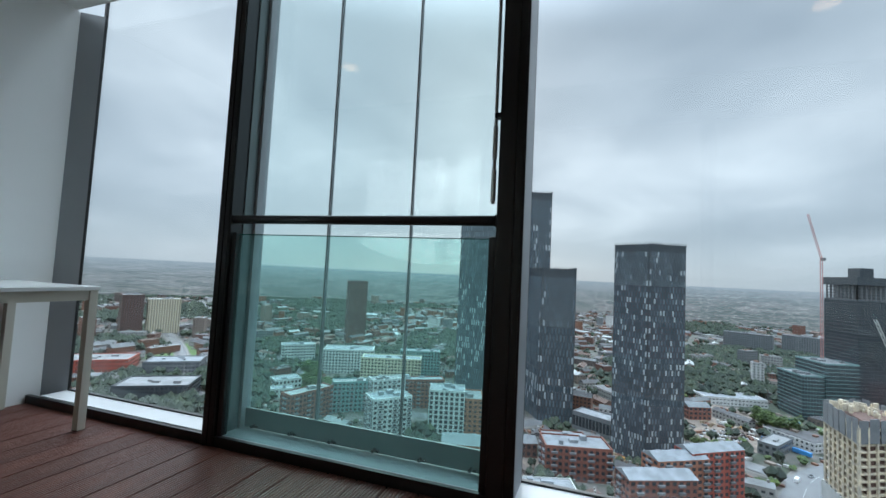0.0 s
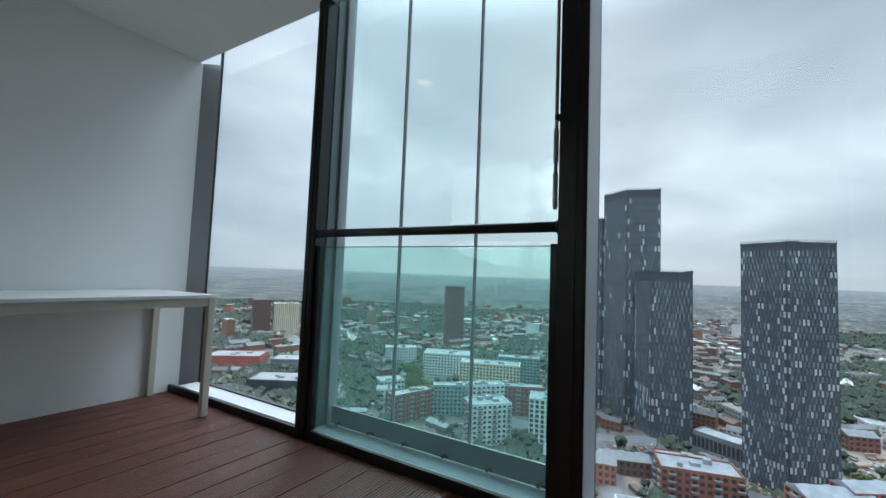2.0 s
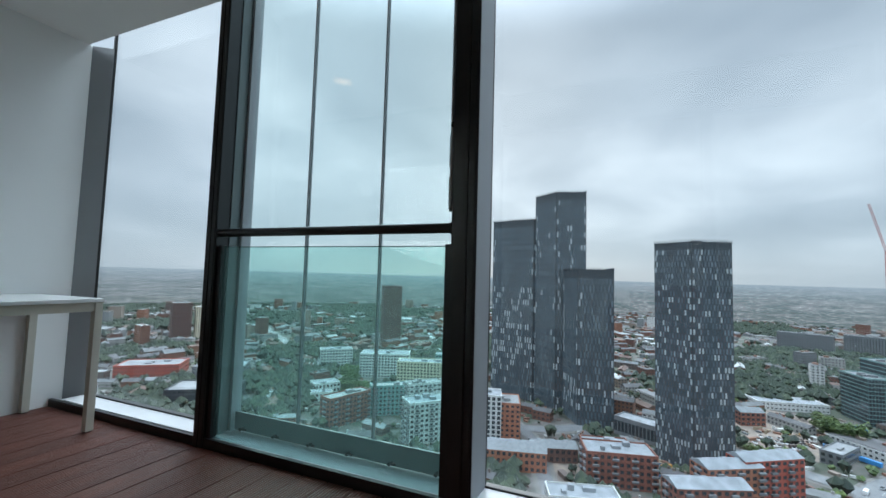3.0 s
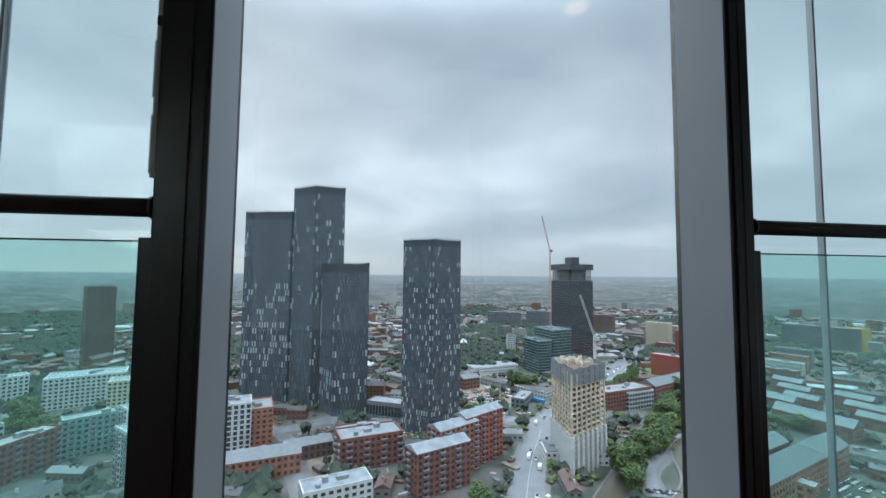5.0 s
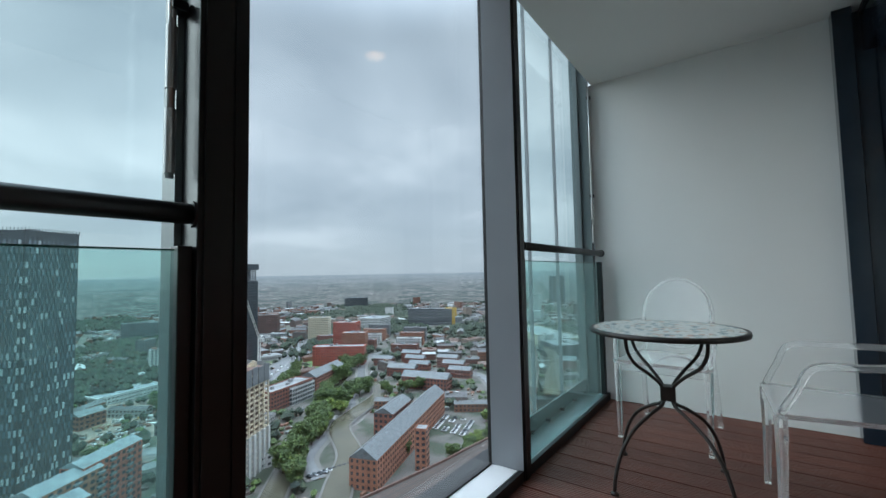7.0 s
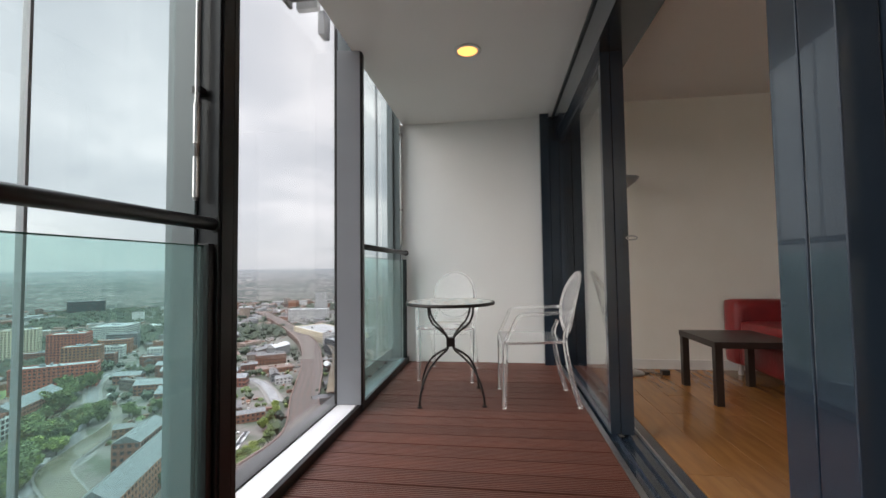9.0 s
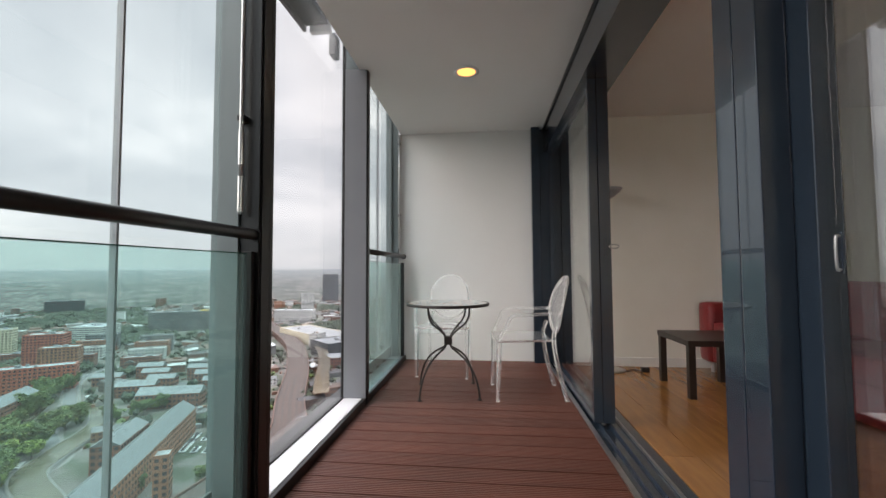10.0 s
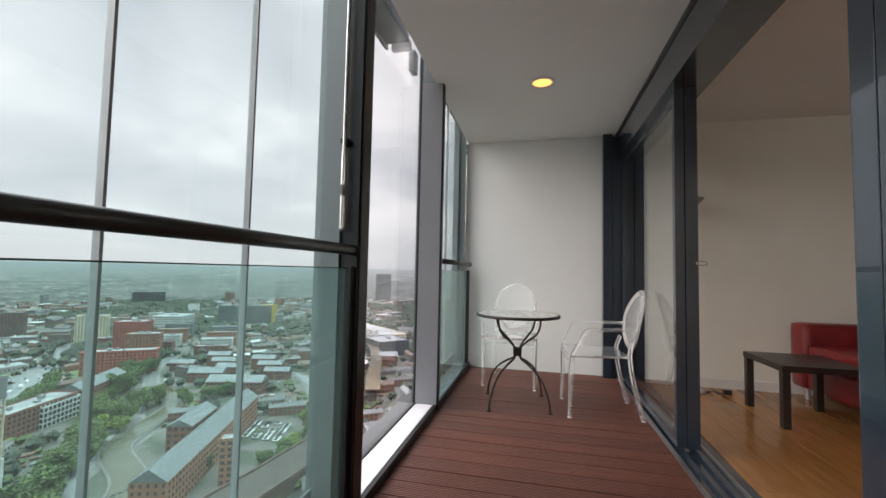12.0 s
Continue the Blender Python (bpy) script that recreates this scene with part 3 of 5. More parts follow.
for ax in (x0 + 0.004, x1 - 0.044):
    for ay in (y0 + 0.004, y1 - 0.044):
        part("leg", boxbm(ax, ax + 0.04, ay, ay + 0.04, 0.004, 0.7365, bevel=0.003), M_CREAM, dk)
        part("foot", boxbm(ax + 0.003, ax + 0.037, ay + 0.003, ay + 0.037, 0.0, 0.004), M_PLASTIC, dk)

bt = thing("bistro_table", "round mosaic-topped bistro table with curved black iron legs", "table", (0.66, 3.21, 0), turn=8)
bt.scale = (0.965, 0.965, 0.975)
part("rim", lathe(bmesh.new(), [(0.338, 0.724), (0.352, 0.724), (0.355, 0.734), (0.352, 0.746), (0.338, 0.747)], sides=64, ring=True), M_IRON, bt, smooth=True)
tm = bpy.data.materials.new("mosaic_stone")
tm.use_nodes = True
tn, tl = tm.node_tree.nodes, tm.node_tree.links
tb = tn["Principled BSDF"]
g = tn.new("ShaderNodeNewGeometry")
r_ = tn.new("ShaderNodeValToRGB"); r_.color_ramp.interpolation = "CONSTANT"
cols = [(0.0, (0.70, 0.71, 0.68)), (0.30, (0.60, 0.56, 0.48)), (0.46, (0.36, 0.44, 0.44)), (0.66, (0.52, 0.33, 0.24)), (0.76, (0.16, 0.24, 0.28)), (0.88, (0.74, 0.75, 0.73))]
while len(r_.color_ramp.elements) < len(cols):
    r_.color_ramp.elements.new(0.5)
for e, (p_, c_) in zip(r_.color_ramp.elements, cols):
    e.position, e.color = p_, (*c_, 1)
tl.new(g.outputs["Random Per Island"], r_.inputs[0]); tl.new(r_.outputs[0], tb.inputs["Base Color"])
tb.inputs["Roughness"].default_value = 0.3
M_GROUT = mat("pale_grout", (0.40, 0.38, 0.34), 0.8, color2=(0.34, 0.32, 0.29), scale=60)
part("tabletop", lathe(bmesh.new(), [(0.3375, 0.728), (0.3375, 0.745), (0.001, 0.7451)], sides=64), M_GROUT, bt, "pale grouted mosaic top")
bm, pale_bm = bmesh.new(), bmesh.new()
rng = random.Random(4)
M_CHIP = mat("pale_mosaic_stone", (0.72, 0.73, 0.70), 0.3, color2=(0.62, 0.63, 0.60), scale=80)
for ring in range(1, 14):
    chips = pale_bm if ring in (4, 8, 9, 12) else bm
    r0, r1 = ring * 0.0245 - 0.008, ring * 0.0245 + 0.0135
    nseg = max(6, int(math.tau * (r0 + r1) / 2 / 0.024))
    for k in range(nseg):
        a0, a1 = (k + 0.07) / nseg * math.tau, (k + 0.93) / nseg * math.tau
        zt = 0.7475 + rng.uniform(-0.0004, 0.0004)
        lo = [chips.verts.new((r * math.cos(a), r * math.sin(a), 0.7452)) for r, a in ((r0, a0), (r1, a0), (r1, a1), (r0, a1))]
        hi = [chips.verts.new((v.co.x, v.co.y, zt)) for v in lo]
        chips.faces.new(hi)
        for q in range(4):
            chips.faces.new((lo[q], lo[(q + 1) % 4], hi[(q + 1) % 4], hi[q]))
part("mosaic", bm, tm, bt, "cream, grey and terracotta mosaic pieces", kind="stuff")
part("mosaic_ring", pale_bm, M_CHIP, bt, "off-white rings of mosaic pieces", kind="stuff")
for k in range(4):
    a = math.radians(45 + 90 * k)
    prof = [(0.337, 0.012), (0.328, 0.08), (0.29, 0.18), (0.22, 0.27), (0.12, 0.335), (0.04, 0.375), (0.026, 0.42), (0.04, 0.47), (0.11, 0.53), (0.19, 0.585), (0.232, 0.65), (0.24, 0.725)]
    part("leg", tube(bmesh.new(), curve_pts([(r * math.cos(a), r * math.sin(a), z) for r, z in prof], 4), 0.0085, 10), M_IRON, bt, smooth=True)
    part("foot", lathe(bmesh.new(), [(0.006, 0.0), (0.019, 0.0), (0.019, 0.008), (0.009, 0.016)], (0.337 * math.cos(a), 0.337 * math.sin(a)), 14), M_IRON, bt)
part("collar", boxbm(-0.034, 0.034, -0.034, 0.034, 0.395, 0.465, bevel=0.008), M_IRON, bt)


def ghost_chair():
    """Clear armchair with an oval back; its front faces -x."""
    c = thing("transparent_armchair", "clear polycarbonate armchair with an oval back on the decking", "chair", group="clear armchairs at the bistro table")
    seat = bmesh.new()
    outline = [(-0.24, -0.265), (-0.24, 0.265), (0.20, 0.215), (0.20, -0.215)]
    lo = [seat.verts.new((x, y, 0.445)) for x, y in outline]
    hi = [seat.verts.new((x, y, 0.462)) for x, y in outline]
    seat.faces.new(lo[::-1]); seat.faces.new(hi)
    for q in range(4):
        seat.faces.new((lo[q], lo[(q + 1) % 4], hi[(q + 1) % 4], hi[q]))
    bmesh.ops.bevel(seat, geom=seat.edges[:], offset=0.006, segments=2, affect="EDGES")
    part("seat", seat, M_GHOST, c, smooth=False, shadow=False)
    ap = bmesh.new()
    box(ap, -0.24, -0.228, -0.25, 0.25, 0.405, 0.444)
    part("apron", ap, M_GHOST, c, shadow=False)
    for sy in (-1, 1):
        part("front_leg", tube(bmesh.new(), [(-0.235, sy * 0.235, 0.005), (-0.225, sy * 0.238, 0.25), (-0.222, sy * 0.24, 0.444)], [0.013, 0.018, 0.022], 4), M_GHOST, c, shadow=False)
        part("back_leg", tube(bmesh.new(), curve_pts([(0.29, sy * 0.215, 0.005), (0.23, sy * 0.21, 0.24), (0.20, sy * 0.20, 0.45), (0.225, sy * 0.17, 0.56)], 4),
             0.017, 6), M_GHOST, c, shadow=False)
        for x in ((-0.235, 0.235), (0.29, 0.215)):
            part("foot_cap", boxbm(x[0] - 0.012, x[0] + 0.012, sy * x[1] - 0.012, sy * x[1] + 0.012, 0.0, 0.0049), M_WHITEP, c)
        arm = tube(bmesh.new(), curve_pts([(-0.22, sy * 0.245, 0.462), (-0.17, sy * 0.262, 0.56), (-0.12, sy * 0.27, 0.645), (0.02, sy * 0.262, 0.655), (0.26, sy * 0.20, 0.665)], 4), 0.014, 8)
        part("armrest", arm, M_GHOST, c, smooth=True, shadow=False)
    back = bmesh.new()
    n = 40
    rows = []
    tip = back.verts.new((0.262 + 0.2 * 0.22 - 0.035 * 0, 0, 0.715))
    rows = [None]
    for j in range(1, 7):
        f = j / 6
        row = []
        for k in range(n):
            a = k * math.tau / n
            yy, zz = 0.205 * f * math.cos(a), 0.225 * f * math.sin(a)
            row.append(back.verts.new((0.262 + (zz + 0.2) * 0.22 - 0.035 * (yy / 0.2) ** 2, yy, 0.715 + zz)))
        rows.append(row)
    for k in range(n):
        back.faces.new((tip, rows[1][k], rows[1][(k + 1) % n]))
    for j in range(1, 6):
        for k in range(n):
            back.faces.new((rows[j][k], rows[j + 1][k], rows[j + 1][(k + 1) % n], rows[j][(k + 1) % n]))
    bmesh.ops.recalc_face_normals(back, faces=back.faces)
    bmesh.ops.solidify(back, geom=back.faces[:], thickness=0.008)
    part("backrest", back, M_GHOST, c, smooth=True, shadow=False)
    rim = tube(bmesh.new(), [(0.262 + (0.225 * math.sin(a) + 0.2) * 0.22 - 0.035 * math.cos(a) ** 2, 0.205 * math.cos(a), 0.715 + 0.225 * math.sin(a)) for a in [k * math.tau / 48 for k in range(48)]], 0.0115, 8, closed=True)
    part("back_rim", rim, M_GHOST, c, smooth=True, shadow=False)
    return c


ch = ghost_chair()
ch.matrix_basis = pose(1.275, 3.235, 0, 0, 0, 4)
ch2 = copy_thing(ch, pose(0.575, 3.87, 0, 0, 0, 86))
ch2["label"] = "clear polycarbonate armchair with an oval back by the white wall"


# ---- city: materials ----
GREENY = (0.045, 0.075, 0.030)
M_GROUND = mat("city_ground", (0.105, 0.098, 0.090), 0.9, color2=(0.042, 0.054, 0.036), scale=0.05, detail=14, ramp=(0.43, 0.57))
M_ROAD = mat("wet_asphalt", (0.20, 0.205, 0.21), 0.25, color2=(0.16, 0.165, 0.17), scale=0.15, detail=8)
M_PAVE = mat("stone_pavement", (0.135, 0.128, 0.118), 0.6, color2=(0.12, 0.116, 0.108), scale=0.3, detail=8)
M_WATER = mat("canal_water", (0.105, 0.098, 0.072), 0.15, color2=(0.080, 0.076, 0.056), scale=0.05, bump=0.2, bump_scale=1.5)
M_DIRT = mat("building_site_soil", (0.26, 0.21, 0.17), 0.9, color2=(0.13, 0.11, 0.095), scale=0.12, detail=10)
M_GRASS = mat("city_grass", (0.10, 0.15, 0.055), 0.9, color2=(0.07, 0.12, 0.035), scale=0.08, detail=8)
M_TREE = mat("tree_leaves", (0.100, 0.142, 0.042), 0.75, color2=(0.046, 0.074, 0.028), scale=0.5, detail=6,
             island=[(0.3, (0.75, 0.8, 0.8)), (0.4, (1, 1, 1)), (0.3, (1.3, 1.3, 1.05))])
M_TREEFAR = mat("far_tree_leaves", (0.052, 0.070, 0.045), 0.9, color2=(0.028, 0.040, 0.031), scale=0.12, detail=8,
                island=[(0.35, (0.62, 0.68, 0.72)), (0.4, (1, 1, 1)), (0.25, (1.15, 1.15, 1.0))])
M_LIME = mat("yellow_green_leaves", (0.20, 0.26, 0.05), 0.8, color2=(0.07, 0.11, 0.03), scale=0.5, detail=6)
M_TRUNK = mat("bark", (0.06, 0.045, 0.035), 0.9)
M_BRICK = mat("red_brick", (0.22, 0.090, 0.064), 0.85, color2=(0.15, 0.064, 0.048), scale=0.4, detail=9)
M_BRICKORANGE = mat("orange_brick", (0.32, 0.140, 0.085), 0.85, color2=(0.23, 0.10, 0.064), scale=0.3, detail=8)
M_BRICKBROWN = mat("brown_brick", (0.14, 0.085, 0.07), 0.85, color2=(0.10, 0.06, 0.05), scale=0.4, detail=8)
M_RED = mat("red_cladding", (0.36, 0.085, 0.055), 0.6, color2=(0.28, 0.065, 0.045), scale=0.3)
M_CREAMST = mat("cream_cladding", (0.52, 0.47, 0.34), 0.7, color2=(0.44, 0.40, 0.30), scale=0.2)
M_RENDER = mat("white_render", (0.52, 0.53, 0.52), 0.7, color2=(0.42, 0.43, 0.42), scale=0.2, detail=7)
M_CONC = mat("raw_concrete", (0.62, 0.53, 0.38), 0.85, color2=(0.38, 0.34, 0.28), scale=0.3, detail=8)
M_GREYC = mat("grey_cladding", (0.17, 0.18, 0.19), 0.6, color2=(0.13, 0.14, 0.15), scale=0.2)
M_DARKC = mat("dark_cladding", (0.045, 0.055, 0.065), 0.4, color2=(0.03, 0.038, 0.045), scale=0.2)
M_TEAL = mat("teal_cladding", (0.16, 0.27, 0.26), 0.5, color2=(0.12, 0.21, 0.21), scale=0.3)
M_WIN = mat("dark_window_glass", (0.05, 0.06, 0.07), 0.12, color2=(0.03, 0.036, 0.042), scale=0.3, spec=0.8)
M_ROOFG = mat("grey_flat_roof", (0.24, 0.25, 0.255), 0.6, color2=(0.15, 0.155, 0.16), scale=0.12, detail=8)
M_ROOFW = mat("pale_metal_roof", (0.24, 0.26, 0.28), 0.7, color2=(0.16, 0.175, 0.19), scale=0.2, detail=6)
M_SLATE = mat("slate_roof", (0.14, 0.155, 0.165), 0.45, color2=(0.09, 0.10, 0.105), scale=0.5, detail=8)
M_BLUE = mat("blue_hoarding", (0.05, 0.22, 0.50), 0.6)
M_YELLOW = mat("yellow_cladding", (0.60, 0.40, 0.08), 0.6)
M_PANEL = mat("tower_panels", (0.30, 0.32, 0.34), 0.22, color2=(0.27, 0.29, 0.31), scale=0.1, spec=0.5,
              island=[(0.30, (0.28, 0.32, 0.35)), (0.46, (0.38, 0.44, 0.48)), (0.20, (0.52, 0.59, 0.64)), (0.04, (0.9, 0.98, 1.02))])
M_PANELB = mat("tower_panels_fine", (0.30, 0.33, 0.35), 0.22, color2=(0.26, 0.29, 0.31), scale=0.1, spec=0.6,
               island=[(0.30, (0.30, 0.345, 0.38)), (0.46, (0.38, 0.44, 0.485)), (0.24, (0.50, 0.57, 0.62))])
M_PANELW = mat("tower_panels_white", (0.38, 0.42, 0.44), 0.3, color2=(0.30, 0.34, 0.36), scale=0.1, spec=0.6)
M_HOUSES = mat("distant_buildings", (0.5, 0.5, 0.5), 0.8, color2=(0.42, 0.42, 0.42), scale=0.05,
               island=[(0.20, (0.30, 0.15, 0.11)), (0.16, (0.40, 0.20, 0.13)), (0.16, (0.24, 0.19, 0.17)), (0.14, (0.44, 0.36, 0.30)),
                       (0.14, (0.34, 0.36, 0.37)), (0.12, (0.62, 0.62, 0.60)), (0.08, (1.0, 1.0, 0.98))])
M_HOUSEROOF = mat("distant_roofs", (0.38, 0.38, 0.38), 0.8, color2=(0.28, 0.28, 0.28), scale=0.15, detail=8,
                  island=[(0.40, (0.24, 0.24, 0.25)), (0.24, (0.34, 0.23, 0.19)), (0.20, (0.38, 0.40, 0.41)), (0.10, (0.58, 0.61, 0.62)), (0.06, (1.1, 1.15, 1.15))])
M_CARS = mat("car_paint", (0.6, 0.6, 0.62), 0.3, island=[(0.4, (1.2, 1.2, 1.2)), (0.25, (0.25, 0.25, 0.27)), (0.2, (0.6, 0.62, 0.65)), (0.15, (0.3, 0.35, 0.6))])
M_CRANE = mat("crane_red_white", (0.5, 0.22, 0.2), 0.5)
M_CRANEW = mat("crane_white", (0.62, 0.62, 0.60), 0.5)


class Soup:
    """Many small solids in one mesh."""

    def __init__(self):
        self.v, self.f = [], []

    def prism(self, poly, z0, z1, bottom=False):
        n, k = len(poly), len(self.v)
        self.v += [(x, y, z0) for x, y in poly] + [(x, y, z1) for x, y in poly]
        self.f += [(k + i, k + (i + 1) % n, k + n + (i + 1) % n, k + n + i) for i in range(n)]
        self.f.append(tuple(range(k + n, k + 2 * n)))
        if bottom:
            self.f.append(tuple(range(k + n - 1, k - 1, -1)))

    def rect(self, cx, cy, w, d, turn, z0, z1):
        c, s = math.cos(turn), math.sin(turn)
        self.prism([(cx + c * x - s * y, cy + s * x + c * y) for x, y in ((-w / 2, -d / 2), (w / 2, -d / 2), (w / 2, d / 2), (-w / 2, d / 2))], z0, z1)

    def gable(self, poly, z0, rise, over=0.4):
        """A pitched roof over a quadrilateral whose first edge is long."""
        p = [Vector((x, y)) for x, y in poly]
        mid = sum(p, Vector((0, 0))) / 4
        p = [mid + (q - mid) * (1 + over / max((q - mid).length, 1)) for q in p]
        a, b = (p[0] + p[3]) / 2, (p[1] + p[2]) / 2
        k = len(self.v)
        self.v += [(q.x, q.y, z0) for q in p] + [(a.x, a.y, z0 + rise), (b.x, b.y, z0 + rise)]
        self.f += [(k, k + 1, k + 5, k + 4), (k + 2, k + 3, k + 4, k + 5), (k + 1, k + 2, k + 5), (k + 3, k, k + 4), (k + 3, k + 2, k + 1, k)]

    def strip(self, line, width, z, thick=0.0):
        """A band along a line on the ground."""
        pts = [Vector(p) for p in line]
        k = len(self.v)
        for i, p in enumerate(pts):
            way = (pts[min(i + 1, len(pts) - 1)] - pts[max(i - 1, 0)]).normalized()
            side = Vector((-way.y, way.x)) * width / 2
            self.v += [(p.x + side.x, p.y + side.y, z), (p.x - side.x, p.y - side.y, z)]
        self.f += [(k + 2 * i, k + 2 * i + 1, k + 2 * i + 3, k + 2 * i + 2) for i in range(len(pts) - 1)]
        if thick:
            n = len(pts)
            for q in (0, 1):
                kk = len(self.v)
                self.v += [self.v[k + 2 * i + q] for i in range(n)] + [(self.v[k + 2 * i + q][0], self.v[k + 2 * i + q][1], z - thick) for i in range(n)]
                self.f += [(kk + i, kk + i + 1, kk + n + i + 1, kk + n + i) for i in range(n - 1)]

    def make(self, name, material, parent=None, kind="", label=""):
        me = bpy.data.meshes.new(name)
        me.from_pydata(self.v, [], self.f)
        me.materials.append(material)
        ob = new(name, me)
        ob.parent = parent
        return tagged(ob, kind=kind, label=label)


def smooth_line(pts, steps=6):
    return [(p.x, p.y) for p in curve_pts([(x, y, 0) for x, y in pts], steps)]


def quad(a, b, depth):
    """A rectangle on the ground from its front edge a-b, going depth away to the left of a-b."""
    a, b = Vector(a), Vector(b)
    n = (b - a).normalized()
    n = Vector((-n.y, n.x)) * depth
    return [tuple(a), tuple(b), tuple(b + n), tuple(a + n)]


def building(name, label, poly, height, wall=M_BRICK, roof=M_ROOFG, storey=3.2, bay=3.4, frac=(0.55, 0.5), pitched=0.0,
             glazing=M_WIN, base=0.0, clutter=3, panels=None, balconies=False, bright=()):
    """A building with its walls, storeys of windows, roof, parapet and roof plant. poly: its plan, anticlockwise."""
    area = sum(poly[i][0] * poly[(i + 1) % len(poly)][1] - poly[(i + 1) % len(poly)][0] * poly[i][1] for i in range(len(poly)))
    if area < 0:
        poly = poly[::-1]
    if pitched and (Vector(poly[0]) - Vector(poly[1])).length < (Vector(poly[1]) - Vector(poly[2])).length:
        poly = poly[1:] + poly[:1]
    t = thing(name, label, "building", (0, 0, 0))
    z0, z1 = GROUND + base, GROUND + base + height
    rnd = random.Random(int(abs(poly[0][0] * 13 + poly[0][1] * 7)))
    w = Soup(); w.prism(poly, z0 - 1, z1)
    w.make("wall", wall, t)
    win, bal, pale = Soup(), Soup(), Soup()
    ns = max(1, int(height / storey))
    for i in range(len(poly)):
        a, b = Vector(poly[i]), Vector(poly[(i + 1) % len(poly)])
        length = (b - a).length
        if length < 2:
            continue
        way = (b - a) / length
        out = Vector((way.y, -way.x))
        mid = (a + b) / 2
        if out.dot(-mid) < 0:
            continue
        nb = max(1, int(length / bay))
        for s in range(ns):
            za = z0 + height * (s + (1 - frac[1]) * 0.55) / ns
            zb = za + height / ns * frac[1]
            for j in range(nb):
                if panels and (s >= ns - 1 or (s % 2 and j == nb - 1)):
                    continue
                u0 = (j + (1 - frac[0]) / 2 + (0.5 * (s % 2) if panels else 0)) / nb * length
                u1 = min(u0 + frac[0] / nb * length, length - 0.1)
                p0, p1 = a + way * u0, a + way * u1
                e = out * (0.22 if panels else 0.12)
                lit = any(lo <= s / ns < hi and rnd.random() < share for lo, hi, share in bright) or (panels and j in (0, nb - 1) and rnd.random() < 0.4)
                (pale if lit else win).prism([tuple(p0 - out * 0.05), tuple(p0 + e), tuple(p1 + e), tuple(p1 - out * 0.05)], za, zb)
                if balconies and j % 3 == 1:
                    q0, q1 = a + way * (j / nb * length), a + way * ((j + 1) / nb * length)
                    bal.prism([tuple(q0), tuple(q0 + out * 1.3), tuple(q1 + out * 1.3), tuple(q1)], za - 0.5, za + 0.5, bottom=True)
    win.make("windows", panels or glazing, t, kind="stuff")
    if pale.v:
        pale.make("pale_windows", M_PANELW, t, kind="stuff")
    if bal.v:
        bal.make("balconies", M_GREYC, t, kind="stuff")
    r = Soup()
    if pitched:
        r.gable(poly, z1 + 0.02, pitched)
        r.make("roof", roof, t)
        chim = Soup()
        a, b = Vector(poly[0]), Vector(poly[1]); c, d = Vector(poly[3]), Vector(poly[2])
        for f in (0.2, 0.5, 0.8):
            m = (a + (b - a) * f) * 0.62 + (c + (d - c) * f) * 0.38
            ang = math.atan2((b - a).y, (b - a).x)
            chim.rect(m.x, m.y, 3.0, 1.2, ang, z1 + pitched * 0.75, z1 + pitched * 0.75 + 0.35)
        chim.make("skylights", M_ROOFW, t, kind="stuff")
    else:
        cx, cy = sum(p[0] for p in poly) / len(poly), sum(p[1] for p in poly) / len(poly)
        ins = [(cx + (x - cx) * 0.965, cy + (y - cy) * 0.965) for x, y in poly]
        r.prism(ins, z1 - 0.5, z1 + 0.03)
        r.make("roof", roof, t)
        par = Soup()
        for i in range(len(poly)):
            a, b = Vector(poly[i]), Vector(poly[(i + 1) % len(poly)])
            ia, ib = Vector(ins[i]), Vector(ins[(i + 1) % len(poly)])
            par.prism([tuple(a), tuple(b), tuple(ib), tuple(ia)], z1, z1 + 0.9)
        par.make("parapet", wall, t)
        if clutter:
            e0, e1 = Vector(poly[1]) - Vector(poly[0]), Vector(poly[-1]) - Vector(poly[0])
            ang = math.atan2(e0.y, e0.x)
            for q in range(clutter):
                m = Vector(poly[0]) + e0 * rnd.uniform(0.2, 0.8) + e1 * rnd.uniform(0.25, 0.75)
                cl = Soup()
                cl.rect(m.x, m.y, rnd.uniform(2, 7), rnd.uniform(2, 4), ang, z1 + 0.032, z1 + rnd.uniform(1.2, 2.8))
                cl.make("roof_plant", roof, t)
    return t


# ---- city: ground, roads, water ----
gr = Soup()
gr.prism([(-4600, -4600), (4600, -4600), (4600, 4600), (-4600, 4600)], GROUND - 1.0, GROUND)
ground = gr.make("ground", M_GROUND, kind="structure", label="city ground of grass, yards and paving")
ROADS = [([(-140, 55), (-200, 78), (-245, 98), (-288, 121), (-340, 155), (-402, 235), (-455, 283), (-555, 376), (-664, 482), (-843, 647), (-1100, 850)], 19), ([(-398, 232), (-455, 283), (-555, 376), (-664, 482), (-843, 647)], 36),
         ([(-315, 140), (-368, 61), (-381, 0), (-335, -61), (-338, -184), (-443, -348), (-624, -624), (-979, -1102)], 13),
         ([(-200, -20), (-263, -40), (-325, -63), (-436, -156), (-672, -260)], 9),
         ([(-206, 156), (-234, 169), (-256, 203), (-267, 240), (-308, 269), (-342, 311)], 8),
         ([(-365, 334), (-447, 426), (-467, 565), (-638, 798)], 9),
         ([(-245, -265), (-346, -399), (-475, -581), (-589, -793)], 12),
         ([(-195, 349), (-261, 417), (-346, 399), (-447, 426)], 8)]
